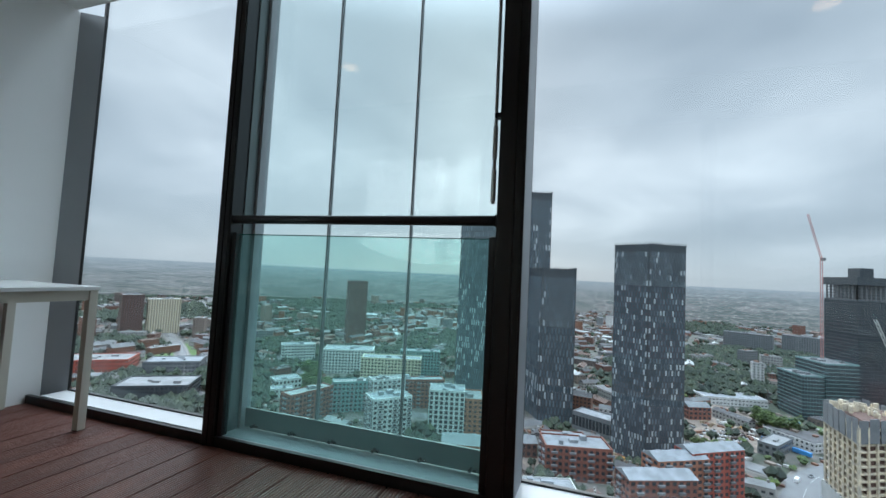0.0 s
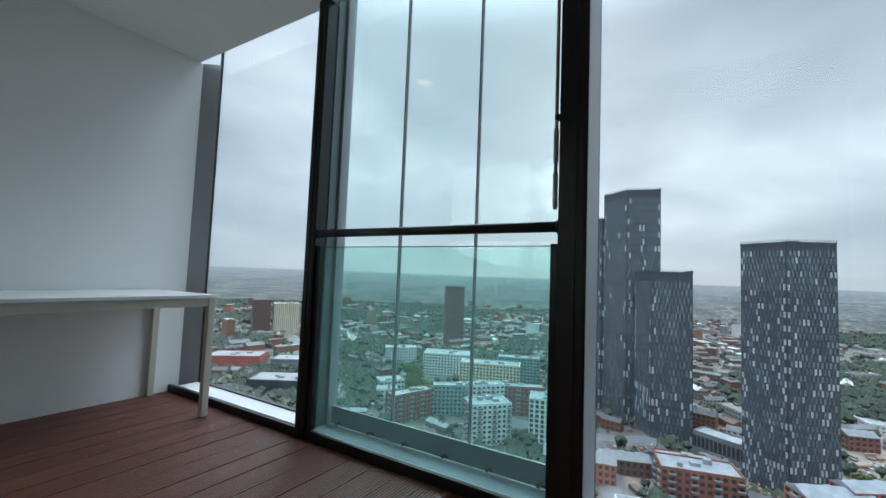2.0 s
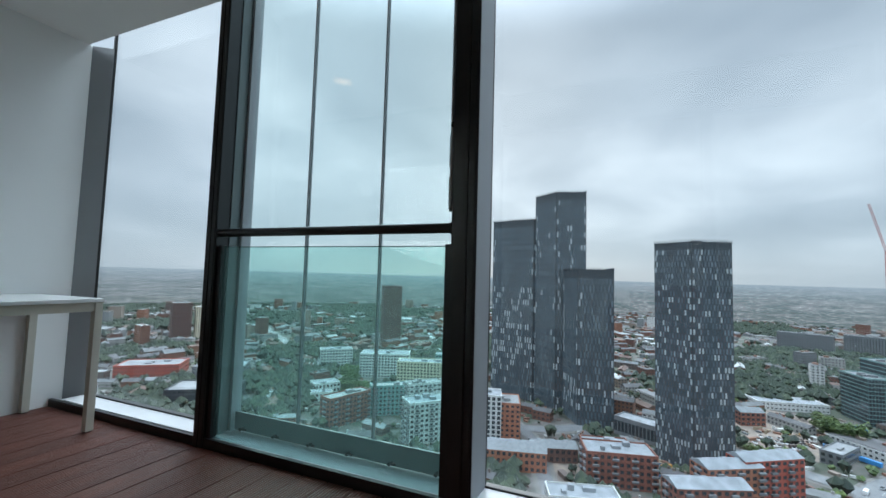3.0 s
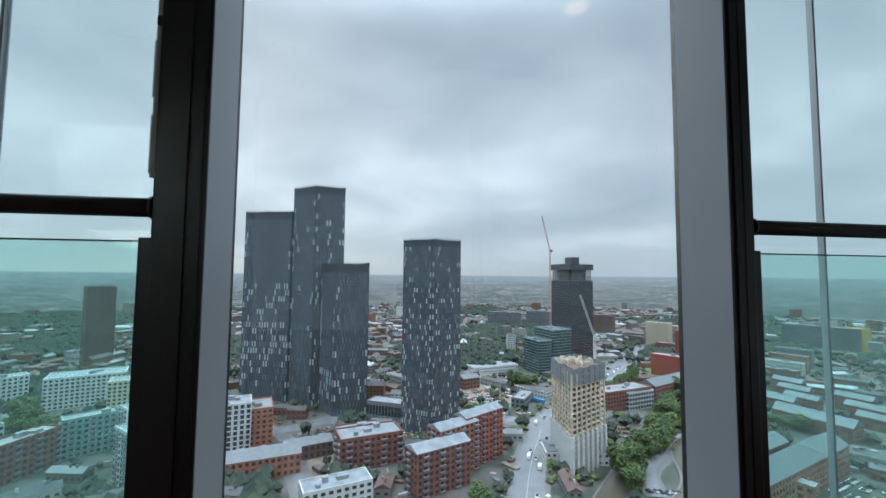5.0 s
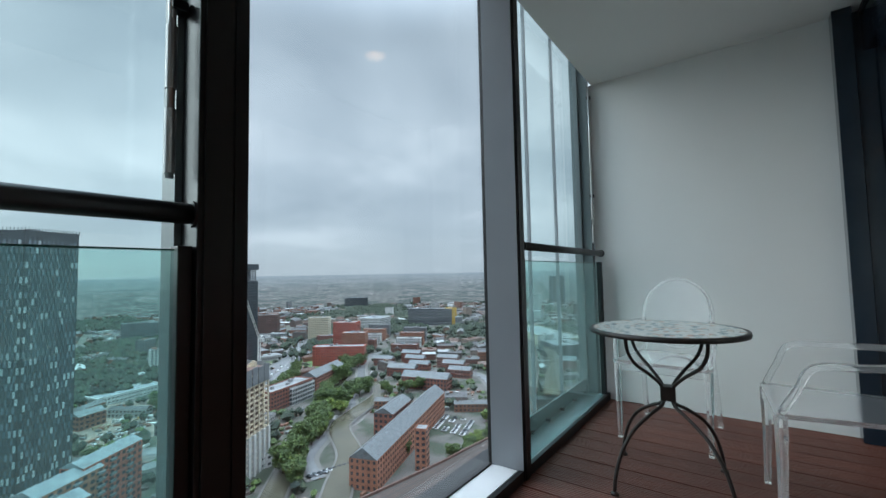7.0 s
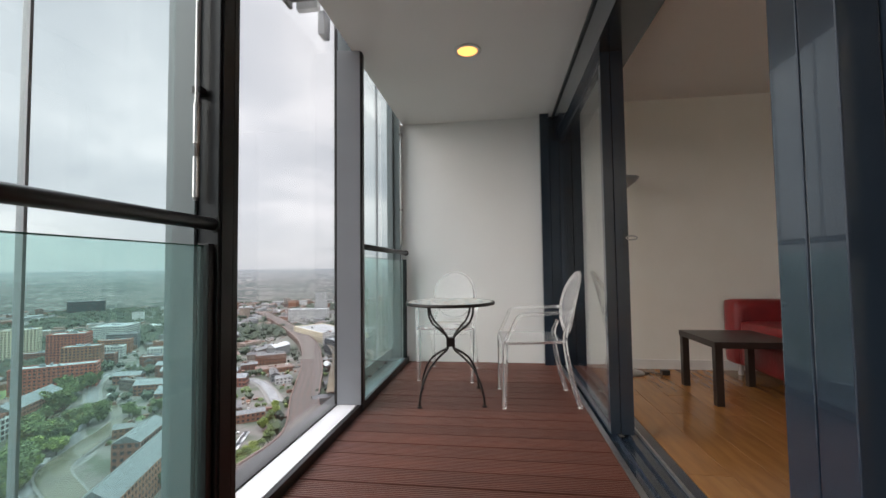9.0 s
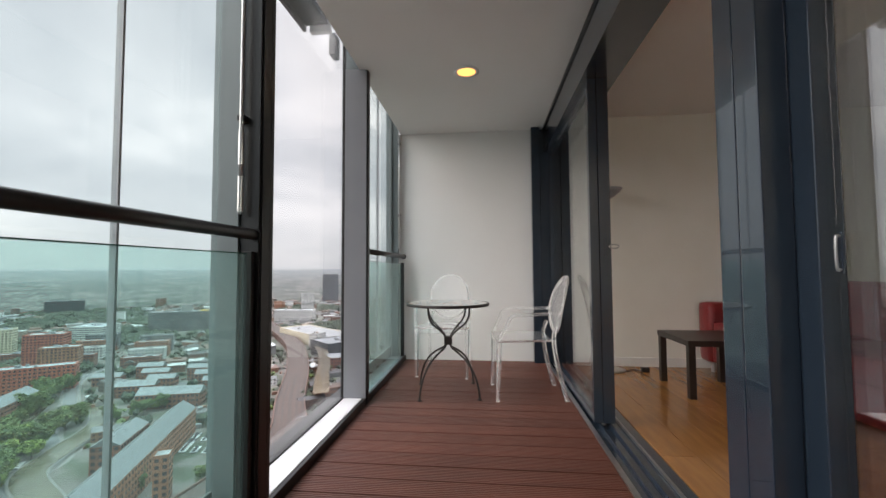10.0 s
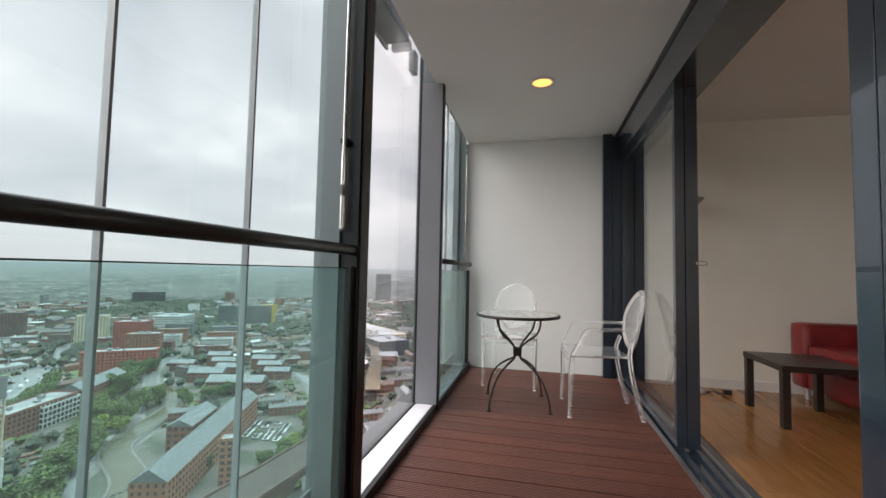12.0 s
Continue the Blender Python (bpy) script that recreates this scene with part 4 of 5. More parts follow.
for i, (pts, wd) in enumerate(ROADS):
    s_ = Soup(); s_.strip(smooth_line(pts), wd + 6, GROUND + 0.05 + 0.04 * i); s_.make("pavement", M_PAVE, kind="structure", label="pale stone pavement beside the road")
    s_ = Soup(); s_.strip(smooth_line(pts), wd, GROUND + 0.42 + 0.05 * i); s_.make("road", M_ROAD, kind="structure", label="wet grey asphalt road")
main = smooth_line(ROADS[0][0])
mk = Soup()
for off in (-0.2, 0.2):
    for i in range(0, len(main) - 1):
        a, b = Vector(main[i]), Vector(main[i + 1])
        for q in range(3):
            mk.strip([tuple(a + (b - a) * (q / 3)), tuple(a + (b - a) * (q / 3 + 0.17))], 0.35, GROUND + 0.50 + off * 0.02)
mk.make("road_markings", M_RENDER, kind="stuff")
WATERS = [[(-182, 104), (-208, 128), (-246, 167), (-280, 204), (-342, 271), (-380, 320)], [(-166, 132), (-190, 158), (-216, 188), (-259, 215), (-276, 248), (-294, 293), (-330, 330)]]
for pts, wd in zip(WATERS, (13, 15)):
    wtr = Soup(); wtr.strip(smooth_line(pts), wd + 3, GROUND + 0.90 + wd * 0.02); wtr.make("towpath", M_PAVE, kind="structure", label="pale stone canal towpath")
for pts, wd in zip(WATERS, (13, 15)):
    wtr = Soup(); wtr.strip(smooth_line(pts), wd, GROUND + 1.30 + wd * 0.02); wtr.make("water", M_WATER, kind="structure", label="still grey-green canal water")
s_ = Soup(); s_.strip(smooth_line([(-412, 93), (-492, 136)]), 90, GROUND + 0.03); s_.make("car_park_ground", M_DIRT, kind="structure", label="sandy building site ground")
s_ = Soup(); s_.strip([(-335, 61), (-407, 134)], 50, GROUND + 0.06); s_.make("building_site", M_DIRT, kind="structure", label="brown building site ground")
s_ = Soup(); s_.strip([(-263, -40), (-295, 25)], 30, GROUND + 0.04); s_.make("building_site", M_DIRT, kind="structure", label="brown building site ground")
for pts, wd in (([(-470, 262), (-540, 330)], 16), ([(-425, 300), (-520, 390)], 22), ([(-448, 198), (-483, 226)], 20), ([(-1215, 1278), (-1568, 1568)], 190), ([(-357, 15), (-370, 36)], 12), ([(-383, -468), (-454, -541)], 60)):
    s_ = Soup(); s_.strip(pts, wd, GROUND + 0.08); s_.make("lawn", M_GRASS, kind="structure", label="bright green grass field")

# ---- city: towers ----
def tower(label, poly, height, panels, storey=4.6, bay=1.55, name="tower", crown=True, bright=()):
    t = building(name, label, poly, height, wall=M_DARKC, roof=M_GREYC, storey=storey, bay=bay, frac=(0.52, 0.86), panels=panels, clutter=2, bright=bright)
    if crown:
        c = Soup()
        for i in range(len(poly)):
            a, b = Vector(poly[i]), Vector(poly[(i + 1) % len(poly)])
            n_ = int((b - a).length / 1.55)
            for j in range(n_ + 1):
                p = a + (b - a) * (j / n_)
                c.rect(p.x, p.y, 0.35, 0.35, 0, GROUND + height, GROUND + height + 2.4)
        c.make("crown_fins", M_DARKC, t, kind="stuff")
    return t


tower("tall dark glass residential tower with pale scattered panels", [(-302, 45), (-313, 69), (-332, 51), (-318, 25)], 117 + 27, M_PANEL, storey=3.8, bay=2.1, bright=((0.0, 0.12, 0.2), (0.12, 0.5, 0.10), (0.5, 0.75, 0.10), (0.75, 0.97, 0.05)))
tower("lower dark grey glass tower with fine vertical panels", [(-361, -29), (-365, -1), (-398, -8), (-390, -44)], 117 + 9.5, M_PANELB, storey=6.0, bay=2.6, bright=((0.08, 0.27, 0.30),))
tower("tallest dark grey glass tower rising behind the others", [(-391, -51), (-398, -25), (-429, -37), (-412, -74)], 117 + 82, M_PANELB, storey=6.0, bay=2.6, bright=((0.3, 0.97, 0.04),))
tower("dark glass tower with rows of bright white panels", [(-410, -75), (-417, -66), (-452, -83), (-441, -124), (-426, -121)], 117 + 60, M_PANELB, storey=6.0, bay=2.6, bright=((0.18, 0.40, 0.42), (0.40, 0.62, 0.30), (0.05, 0.18, 0.15)))
building("low_glass_block", "long low pale-glass block with a grassed roof", quad((-343, 26), (-357, -1), -16), 13, wall=M_GREYC, roof=M_ROOFW, storey=13, bay=2.6, frac=(0.8, 0.6), clutter=0)

# dark tower under construction, with its lower glazed block
building("tower", "dark glass tower under construction with open concrete top floors", [(-492, 250), (-507, 289), (-546, 281), (-531, 242)], 112, wall=M_DARKC, storey=3.3, bay=3, frac=(0.85, 0.8), glazing=M_WIN, clutter=0)
cs = thing("unfinished_storeys", "grey open concrete storeys on top of the dark tower", "building under construction")
sp = Soup()
core = [(-495, 251), (-508, 286), (-543, 279), (-530, 244)]
for i in range(7):
    sp.prism(core, GROUND + 112.9 + i * 2.9, GROUND + 114.0 + i * 2.9, bottom=True)
for i in range(4):
    a, b = Vector(core[i]), Vector(core[(i + 1) % 4])
    for j in range(9):
        p = a + (b - a) * (j / 8)
        sp.rect(p.x, p.y, 0.9, 0.9, 0, GROUND + 112.9, GROUND + 133)
sp.make("floor_frame", M_GREYC, cs)
# dark box put in as the shade between the open floors
sp = Soup(); sp.prism([(-502, 256), (-511, 280), (-536, 275), (-527, 250)], GROUND + 112, GROUND + 132.5); sp.make("inner_core", M_DARKC, cs)
sp = Soup(); sp.prism([(-491.6, 249.6), (-507, 290), (-547, 282), (-531.4, 241.4)], GROUND + 127, GROUND + 134.5, bottom=True); sp.make("screen", M_DARKC, cs)
sp = Soup(); sp.rect(-519, 266, 14, 12, 0.2, GROUND + 110, GROUND + 144); sp.make("core", M_DARKC, cs)
building("glass_block", "stepped dark blue glass block beside the unfinished tower", [(-480, 220), (-490, 250), (-530, 243), (-518, 212)], 52, wall=M_TEAL, storey=3.3, bay=2.2, frac=(0.85, 0.8), panels=None, roof=M_GREYC)
building("glass_block", "stepped dark blue glass block beside the unfinished tower", [(-476, 200), (-480, 219), (-515, 212), (-510, 194)], 40, wall=M_TEAL, storey=3.3, bay=2.2, frac=(0.85, 0.8), roof=M_GREYC)

# concrete tower under construction near the river
ct_poly = [(-232, 119), (-249, 150), (-279, 144), (-265, 122)]
cc = thing("unfinished_tower", "round-cornered concrete apartment tower being built, with grey safety screens", "building under construction")
sp = Soup()
sp.prism([(-235, 123), (-250, 147), (-275, 141), (-263, 125)], GROUND, GROUND + 62); sp.make("core", M_BRICKBROWN, cc)
sp, pil, white = Soup(), Soup(), Soup()
for i in range(19):
    sp.prism(ct_poly, GROUND + 3.1 * i + 2.3, GROUND + 3.1 * i + 3.1, bottom=True)
for i in range(4):
    a, b = Vector(ct_poly[i]), Vector(ct_poly[(i + 1) % 4])
    for j in range(7):
        p = a + (b - a) * (j / 7)
        pil.rect(p.x, p.y, 0.9, 0.9, 0.5, GROUND + 22, GROUND + 60)
        white.rect(p.x, p.y, 2.2, 2.2, 0.5, GROUND, GROUND + 24)
sp.make("floor_slabs", M_CONC, cc); pil.make("columns", M_CONC, cc); white.make("cladding_panels", M_RENDER, cc)
sp = Soup()
cxy = (sum(p[0] for p in ct_poly) / 4, sum(p[1] for p in ct_poly) / 4)
for i in range(4):
    a, b = Vector(ct_poly[i]), Vector(ct_poly[(i + 1) % 4])
    for j in range(6):
        p, q = a + (b - a) * ((j + 0.04) / 6), a + (b - a) * ((j + 0.96) / 6)
        o_ = (p - Vector(cxy)).normalized() * 0.8
        sp.prism([tuple(p + o_), tuple(q + o_), tuple(q + o_ * 0.5), tuple(p + o_ * 0.5)], GROUND + 53, GROUND + 63 + (j % 2) * 0.6)
sp.make("safety_screens", M_GREYC, cc)
sp = Soup(); rr = random.Random(5)
for i in range(40):
    a_, f_ = rr.uniform(0, math.tau), rr.uniform(0, 11)
    sp.rect(cxy[0] + f_ * math.cos(a_), cxy[1] + f_ * math.sin(a_), rr.uniform(0.4, 4), rr.uniform(0.3, 1.5), a_, GROUND + 61, GROUND + 62.5 + rr.uniform(0.5, 3.5))
sp.make("formwork", M_CONC, cc, kind="stuff")


def lattice(bm, a, b, width, step, r):
    """A square lattice boom from a to b."""
    a, b = Vector(a), Vector(b)
    way = (b - a).normalized()
    u = way.cross(Vector((0.3, 1, 0.1))).normalized()
    v = way.cross(u)
    n = max(2, int((b - a).length / step))
    corners = [(u + v), (u - v), (-u - v), (-u + v)]
    for c in corners:
        tube(bm, [a + c * width / 2, b + c * width / 2], r, 4)
    for i in range(n):
        p, q = a + (b - a) * (i / n), a + (b - a) * ((i + 1) / n)
        for k in range(4):
            tube(bm, [p + corners[k] * width / 2, q + corners[(k + 1) % 4] * width / 2], r * 0.6, 3)
    return bm


def crane(label, foot, top, tip, material, width=1.8):
    c = thing("tower_crane", label, "crane", foot, group="tower cranes")
    f = Vector(foot)
    part("mast", lattice(bmesh.new(), (0, 0, 0), Vector(top) - f, width, 4, 0.22), material, c)
    part("jib", lattice(bmesh.new(), Vector(top) - f, Vector(tip) - f, width * 0.75, 3, 0.18), material, c)
    back = Vector(top) + (Vector(top) - Vector(tip)).normalized() * 7
    back.z = top[2] + 1
    part("counter_jib", lattice(bmesh.new(), Vector(top) - f, back - f, width * 0.8, 3, 0.2), material, c)
    p = back - f
    part("counterweight", boxbm(p.x - 1.5, p.x + 1.5, p.y - 1.5, p.y + 1.5, p.z - 3, p.z), M_GREYC, c)
    p = Vector(top) - f
    part("cab", boxbm(p.x - 1.2, p.x + 1.2, p.y + 1, p.y + 3, p.z - 2.5, p.z), M_RENDER, c)
    return c


crane("red and white luffing tower crane beside the unfinished tower", (-522, 236, GROUND), (-522, 236, 36), (-520, 224, 82), M_CRANE)
crane("white luffing tower crane with a raised lattice jib", (-265, 153, GROUND), (-265, 153, -40), (-254, 137, -11), M_CRANEW, 1.3)

# ---- city: nearer buildings ----
B = building
B("apartment_block", "red-brick apartment block with pale flat roofs and balconies", quad((-269, 23), (-259, -15), -20), 19, M_BRICK, M_ROOFW, balconies=True)
B("apartment_block", "red-brick apartment block with pale flat roofs and balconies", quad((-290, 10), (-282, -18), -14), 15, M_BRICK, M_ROOFW)
B("apartment_block", "orange-brick apartment block with a flat grey roof", quad((-303, -63), (-293, -99), -26), 27, M_BRICKORANGE, M_ROOFG, frac=(0.5, 0.45))
B("brick_house", "old red-brick hall with a dark pitched roof", quad((-263, -38), (-253, -78), -18), 12, M_BRICKORANGE, M_SLATE, pitched=4)
B("brick_house", "low dark brick workshop with a slate roof", quad((-287, -22), (-277, -50), -14), 9, M_BRICKBROWN, M_SLATE, pitched=3)
B("apartment_block", "red-brick apartments with sloping pale metal roofs", quad((-236, 59), (-222, 27), -14), 24, M_BRICK, M_ROOFW, balconies=True, pitched=2.6)
B("apartment_block", "red-brick apartments with sloping pale metal roofs", quad((-253, 68), (-238, 42), -13), 29, M_BRICKORANGE, M_ROOFW, balconies=True, pitched=2.6)
B("apartment_block", "red-brick apartments with sloping pale metal roofs", quad((-270, 89), (-251, 60), -12), 31, M_RED, M_ROOFW, balconies=True, pitched=2.6)
B("apartment_block", "white and grey rendered apartment block at the near corner", quad((-215, 4), (-205, -28), -14), 16, M_RENDER, M_ROOFW)
B("warehouse", "long red-brick canal warehouse with a slate roof", quad((-167, 165), (-213, 290), 17), 17, M_BRICKORANGE, M_SLATE, storey=3.4, bay=3.4, frac=(0.4, 0.5), pitched=6)
B("stair_tower", "square red-brick stair tower on the canal warehouse", quad((-160, 199), (-164, 207), 7), 24, M_BRICKORANGE, M_ROOFG, clutter=0)
B("warehouse", "small red-brick mill wing with a slate roof", quad((-207, 220), (-219, 254), 15), 19, M_BRICK, M_SLATE, pitched=4)
B("warehouse", "wide red-brick warehouse with a grey roof", quad((-247, 340), (-296, 327), -16), 12, M_BRICK, M_SLATE, pitched=5)
B("office_block", "brick block with a white-framed window front", quad((-351, 258), (-337, 205), -20), 17, M_BRICK, M_ROOFG)
B("glazed_annexe", "white framed window front on the brick block", quad((-348, 258), (-340, 228), -3), 15, M_RENDER, M_ROOFW, frac=(0.7, 0.7), clutter=0)
B("warehouse", "red-brick warehouse with roof lights", quad((-379, 321), (-355, 265), -18), 16, M_BRICK, M_SLATE, pitched=5)
B("warehouse", "small brick building with a grey roof", quad((-312, 366), (-344, 355), -14), 10, M_BRICK, M_SLATE, pitched=4)
B("apartment_block", "red-brick block with white upper storey", quad((-411, 381), (-465, 341), -18), 24, M_RED, M_ROOFW, frac=(0.5, 0.45))
B("apartment_block", "tall stepped red-brick apartment block", quad((-506, 452), (-539, 434), -24), 42, M_RED, M_ROOFG)
B("apartment_block", "tall stepped red-brick apartment block", quad((-471, 439), (-502, 420), -18), 30, M_BRICKORANGE, M_ROOFW)
B("apartment_block", "pale framed tower block with yellow strips", quad((-613, 482), (-642, 461), -20), 42, M_CREAMST, M_ROOFW)
B("office_block", "long dark glass office block with a yellow end", quad((-547, 775), (-639, 730), -24), 37, M_GREYC, M_GREYC, frac=(0.8, 0.6))
B("yellow_block", "yellow end wall of the dark glass office block", quad((-544, 790), (-547, 776), -24), 38, M_YELLOW, M_GREYC, clutter=0)
B("office_block", "white striped glass office block", quad((-624, 624), (-671, 609), -50), 26, M_RENDER, M_ROOFW, frac=(0.8, 0.4))
B("office_block", "dark cube-shaped office block far off", quad((-1111, 1049), (-1166, 988), -50), 36, M_DARKC, M_GREYC)
B("apartment_block", "grey panel tower block across the fields", quad((-772, 481), (-819, 438), -18), 40, M_BRICKBROWN, M_ROOFG)
B("apartment_block", "grey panel tower block across the fields", quad((-916, 339), (-953, 272), -18), 34, M_GREYC, M_ROOFG)
B("apartment_block", "grey panel tower block across the fields", quad((-909, 420), (-945, 364), -18), 36, M_GREYC, M_ROOFG)
for k in range(9):
    B("apartment_block", "mid-rise brick and white apartment row", quad((-395 - 22 * k, 470 + 34 * (k % 4)), (-430 - 22 * k, 452 + 34 * (k % 4)), -13), 14 + 3 * (k % 4),
      (M_BRICK, M_RENDER, M_BRICKORANGE, M_GREYC)[k % 4], (M_ROOFW, M_ROOFG)[k % 2])
for k in range(7):
    B("brick_house", "old red-brick canal-side building with a slate roof", quad((-255 - 20 * k, 395 + 16 * (k % 3)), (-280 - 20 * k, 388 + 16 * (k % 3)), -11), 9 + 2 * (k % 3), M_BRICK, M_SLATE, pitched=3.5)
B("shed", "long pale-roofed market shed", quad((-504, 184), (-491, 125), -26), 7, M_RENDER, M_ROOFW, clutter=0, frac=(0.5, 0.3))
B("shed", "blue-sheeted builders' store by the road", quad((-442, 185), (-434, 161), -9), 5, M_BLUE, M_BLUE, clutter=0)
B("shed", "grey-roofed works building beside the road", quad((-383, 156), (-358, 137), -12), 8, M_GREYC, M_ROOFG, clutter=1)
B("brick_house", "small red-brick pub by the car park", quad((-433, 116), (-426, 97), -14), 11, M_BRICK, M_SLATE, pitched=3)
# through the opening bay to the south
B("tower", "slim brown-brick residential tower", quad((-616, -372), (-636, -349), -22), 99, M_BRICKBROWN, M_GREYC, bay=3, frac=(0.6, 0.4))
B("apartment_block", "white-roofed stepped apartment block", quad((-409, -273), (-432, -221), 30), 26, M_RENDER, M_ROOFW)
B("apartment_block", "cream and teal apartment block with pale roofs", quad((-393, -215), (-414, -155), 22), 26, M_CREAMST, M_ROOFW)
B("apartment_block", "cream and teal apartment block with pale roofs", quad((-431, -187), (-447, -145), 16), 30, M_TEAL, M_ROOFW)
B("apartment_block", "brick and teal-glass apartment row", quad((-266, -212), (-304, -200), -13), 22, M_BRICK, M_ROOFG, balconies=True)
B("apartment_block", "brick and teal-glass apartment row", quad((-302, -189), (-328, -153), 13), 24, M_TEAL, M_ROOFG, balconies=True)
B("apartment_block", "brick and teal-glass apartment row", quad((-332, -153), (-356, -110), 13), 24, M_BRICK, M_ROOFW, balconies=True)
B("apartment_block", "white stepped apartment block with terraces", quad((-257, -129), (-278, -109), 18), 30, M_RENDER, M_ROOFW, balconies=True)
B("apartment_block", "white stepped apartment block with terraces", quad((-281, -142), (-300, -124), 12), 36, M_RENDER, M_ROOFG, balconies=True)
B("apartment_block", "white-framed apartment block with dark glazing", quad((-288, -100), (-295, -75), 20), 33, M_RENDER, M_ROOFW, frac=(0.6, 0.7))
B("office_block", "white office block beside the junction", quad((-415, -334), (-441, -305), 18), 24, M_RENDER, M_ROOFW)
B("shed", "white-roofed halls beside the junction", quad((-330, -270), (-351, -256), 18), 9, M_RENDER, M_ROOFW, clutter=1)
B("shed", "white-roofed halls beside the junction", quad((-308, -257), (-320, -242), 12), 8, M_RENDER, M_ROOFW, clutter=1)
B("office_block", "dark red and white office block", quad((-468, -694), (-493, -681), -30), 62, M_BRICKBROWN, M_ROOFW)
B("office_block", "pale cream office block with slanting fins", quad((-500, -677), (-538, -653), -30), 55, M_CREAMST, M_ROOFW, frac=(0.3, 0.8))
B("shed", "low grey-roofed hall with a red end wall", quad((-277, -496), (-316, -447), 36), 12, M_RED, M_ROOFG, frac=(0.5, 0.4))
B("shed", "dark hall with a green roof", quad((-239, -356), (-269, -308), 34), 14, M_DARKC, M_ROOFG)
B("shed", "dark hall with a green roof", quad((-315, -425), (-345, -382), 30), 12, M_GREYC, M_ROOFW)
# by the railway
B("office_block", "long white station-side block", quad((-391, 907), (-478, 900), -26), 26, M_RENDER, M_ROOFW, frac=(0.6, 0.5))
B("hall", "wide pale-roofed exhibition hall", quad((-241, 599), (-362, 702), -55), 16, M_CREAMST, M_ROOFG, frac=(0.7, 0.3))
B("hall", "low black-clad building beside the railway", quad((-206, 528), (-245, 564), -45), 20, M_DARKC, M_GREYC)
B("apartment_block", "pale concrete tower block by the railway", quad((-447, 1045), (-476, 1034), -18), 55, M_RENDER, M_ROOFG)
B("tower", "slim dark tower beyond the railway", quad((-533, 1460), (-582, 1437), -30), 100, M_GREYC, M_GREYC)
B("brick_house", "red-brick house with a pitched roof beside the railway", quad((-168, 492), (-189, 484), -16), 12, M_BRICK, M_SLATE, pitched=4)

# ---- railway ----
RAIL = smooth_line([(-160, 60), (-150, 120), (-141, 170), (-135, 215), (-134, 270), (-168, 347), (-215, 461), (-280, 588), (-350, 690), (-450, 820), (-600, 1000)])
vi = thing("railway_viaduct", "curving brick railway viaduct with ballast and tracks", "viaduct", kind="structure")
sp = Soup(); sp.strip(RAIL, 24, GROUND + 8, 8); sp.make("viaduct_deck", M_BRICKBROWN, vi)
M_BALLAST = mat("track_ballast", (0.060, 0.052, 0.047), 0.9, color2=(0.055, 0.045, 0.04), scale=0.4, detail=9)
sp = Soup(); sp.strip(RAIL, 22, GROUND + 8.15); sp.make("ballast", M_BALLAST, vi)
for side in (-1, 1):
    off = [((Vector(RAIL[i]) + Vector((-(Vector(RAIL[min(i + 1, len(RAIL) - 1)]) - Vector(RAIL[max(i - 1, 0)])).normalized().y, (Vector(RAIL[min(i + 1, len(RAIL) - 1)]) - Vector(RAIL[max(i - 1, 0)])).normalized().x)) * side * 11.6)) for i in range(len(RAIL))]
    sp = Soup(); sp.strip([tuple(p) for p in off], 0.8, GROUND + 9.4, 9); sp.make("viaduct_parapet", M_BRICKBROWN, vi)
sp = Soup()
for o_ in (-8.2, -6.7, -3.6, -2.1, 2.1, 3.6, 6.7, 8.2):
    line = []
    for i in range(len(RAIL)):
        w_ = (Vector(RAIL[min(i + 1, len(RAIL) - 1)]) - Vector(RAIL[max(i - 1, 0)])).normalized()
        line.append(tuple(Vector(RAIL[i]) + Vector((-w_.y, w_.x)) * o_))
    sp.strip(line, 0.3, GROUND + 8.3)
sp.make("rails", M_BRICKBROWN, vi, kind="stuff")
cn = thing("station_canopy", "ribbed curving platform canopy beside the tracks", "canopy")
sp, rib = Soup(), Soup()
CAN = smooth_line([(-140, 345), (-160, 397), (-200, 500), (-262, 615)])
sp.strip(CAN, 13, GROUND + 13, 1.0)
for i in range(len(CAN) - 1):
    a, b = Vector(CAN[i]), Vector(CAN[i + 1])
    for q in range(3):
        p = a + (b - a) * (q / 3)
        ang = math.atan2((b - a).y, (b - a).x)
        rib.rect(p.x, p.y, 0.8, 13.4, ang, GROUND + 13.1, GROUND + 13.8)
M_CANOPY = mat("tan_canopy_ribs", (0.26, 0.21, 0.15), 0.8, color2=(0.20, 0.16, 0.11), scale=0.3)
sp.make("canopy_roof", M_DARKC, cn); rib.make("ribs", M_CANOPY, cn, kind="stuff")

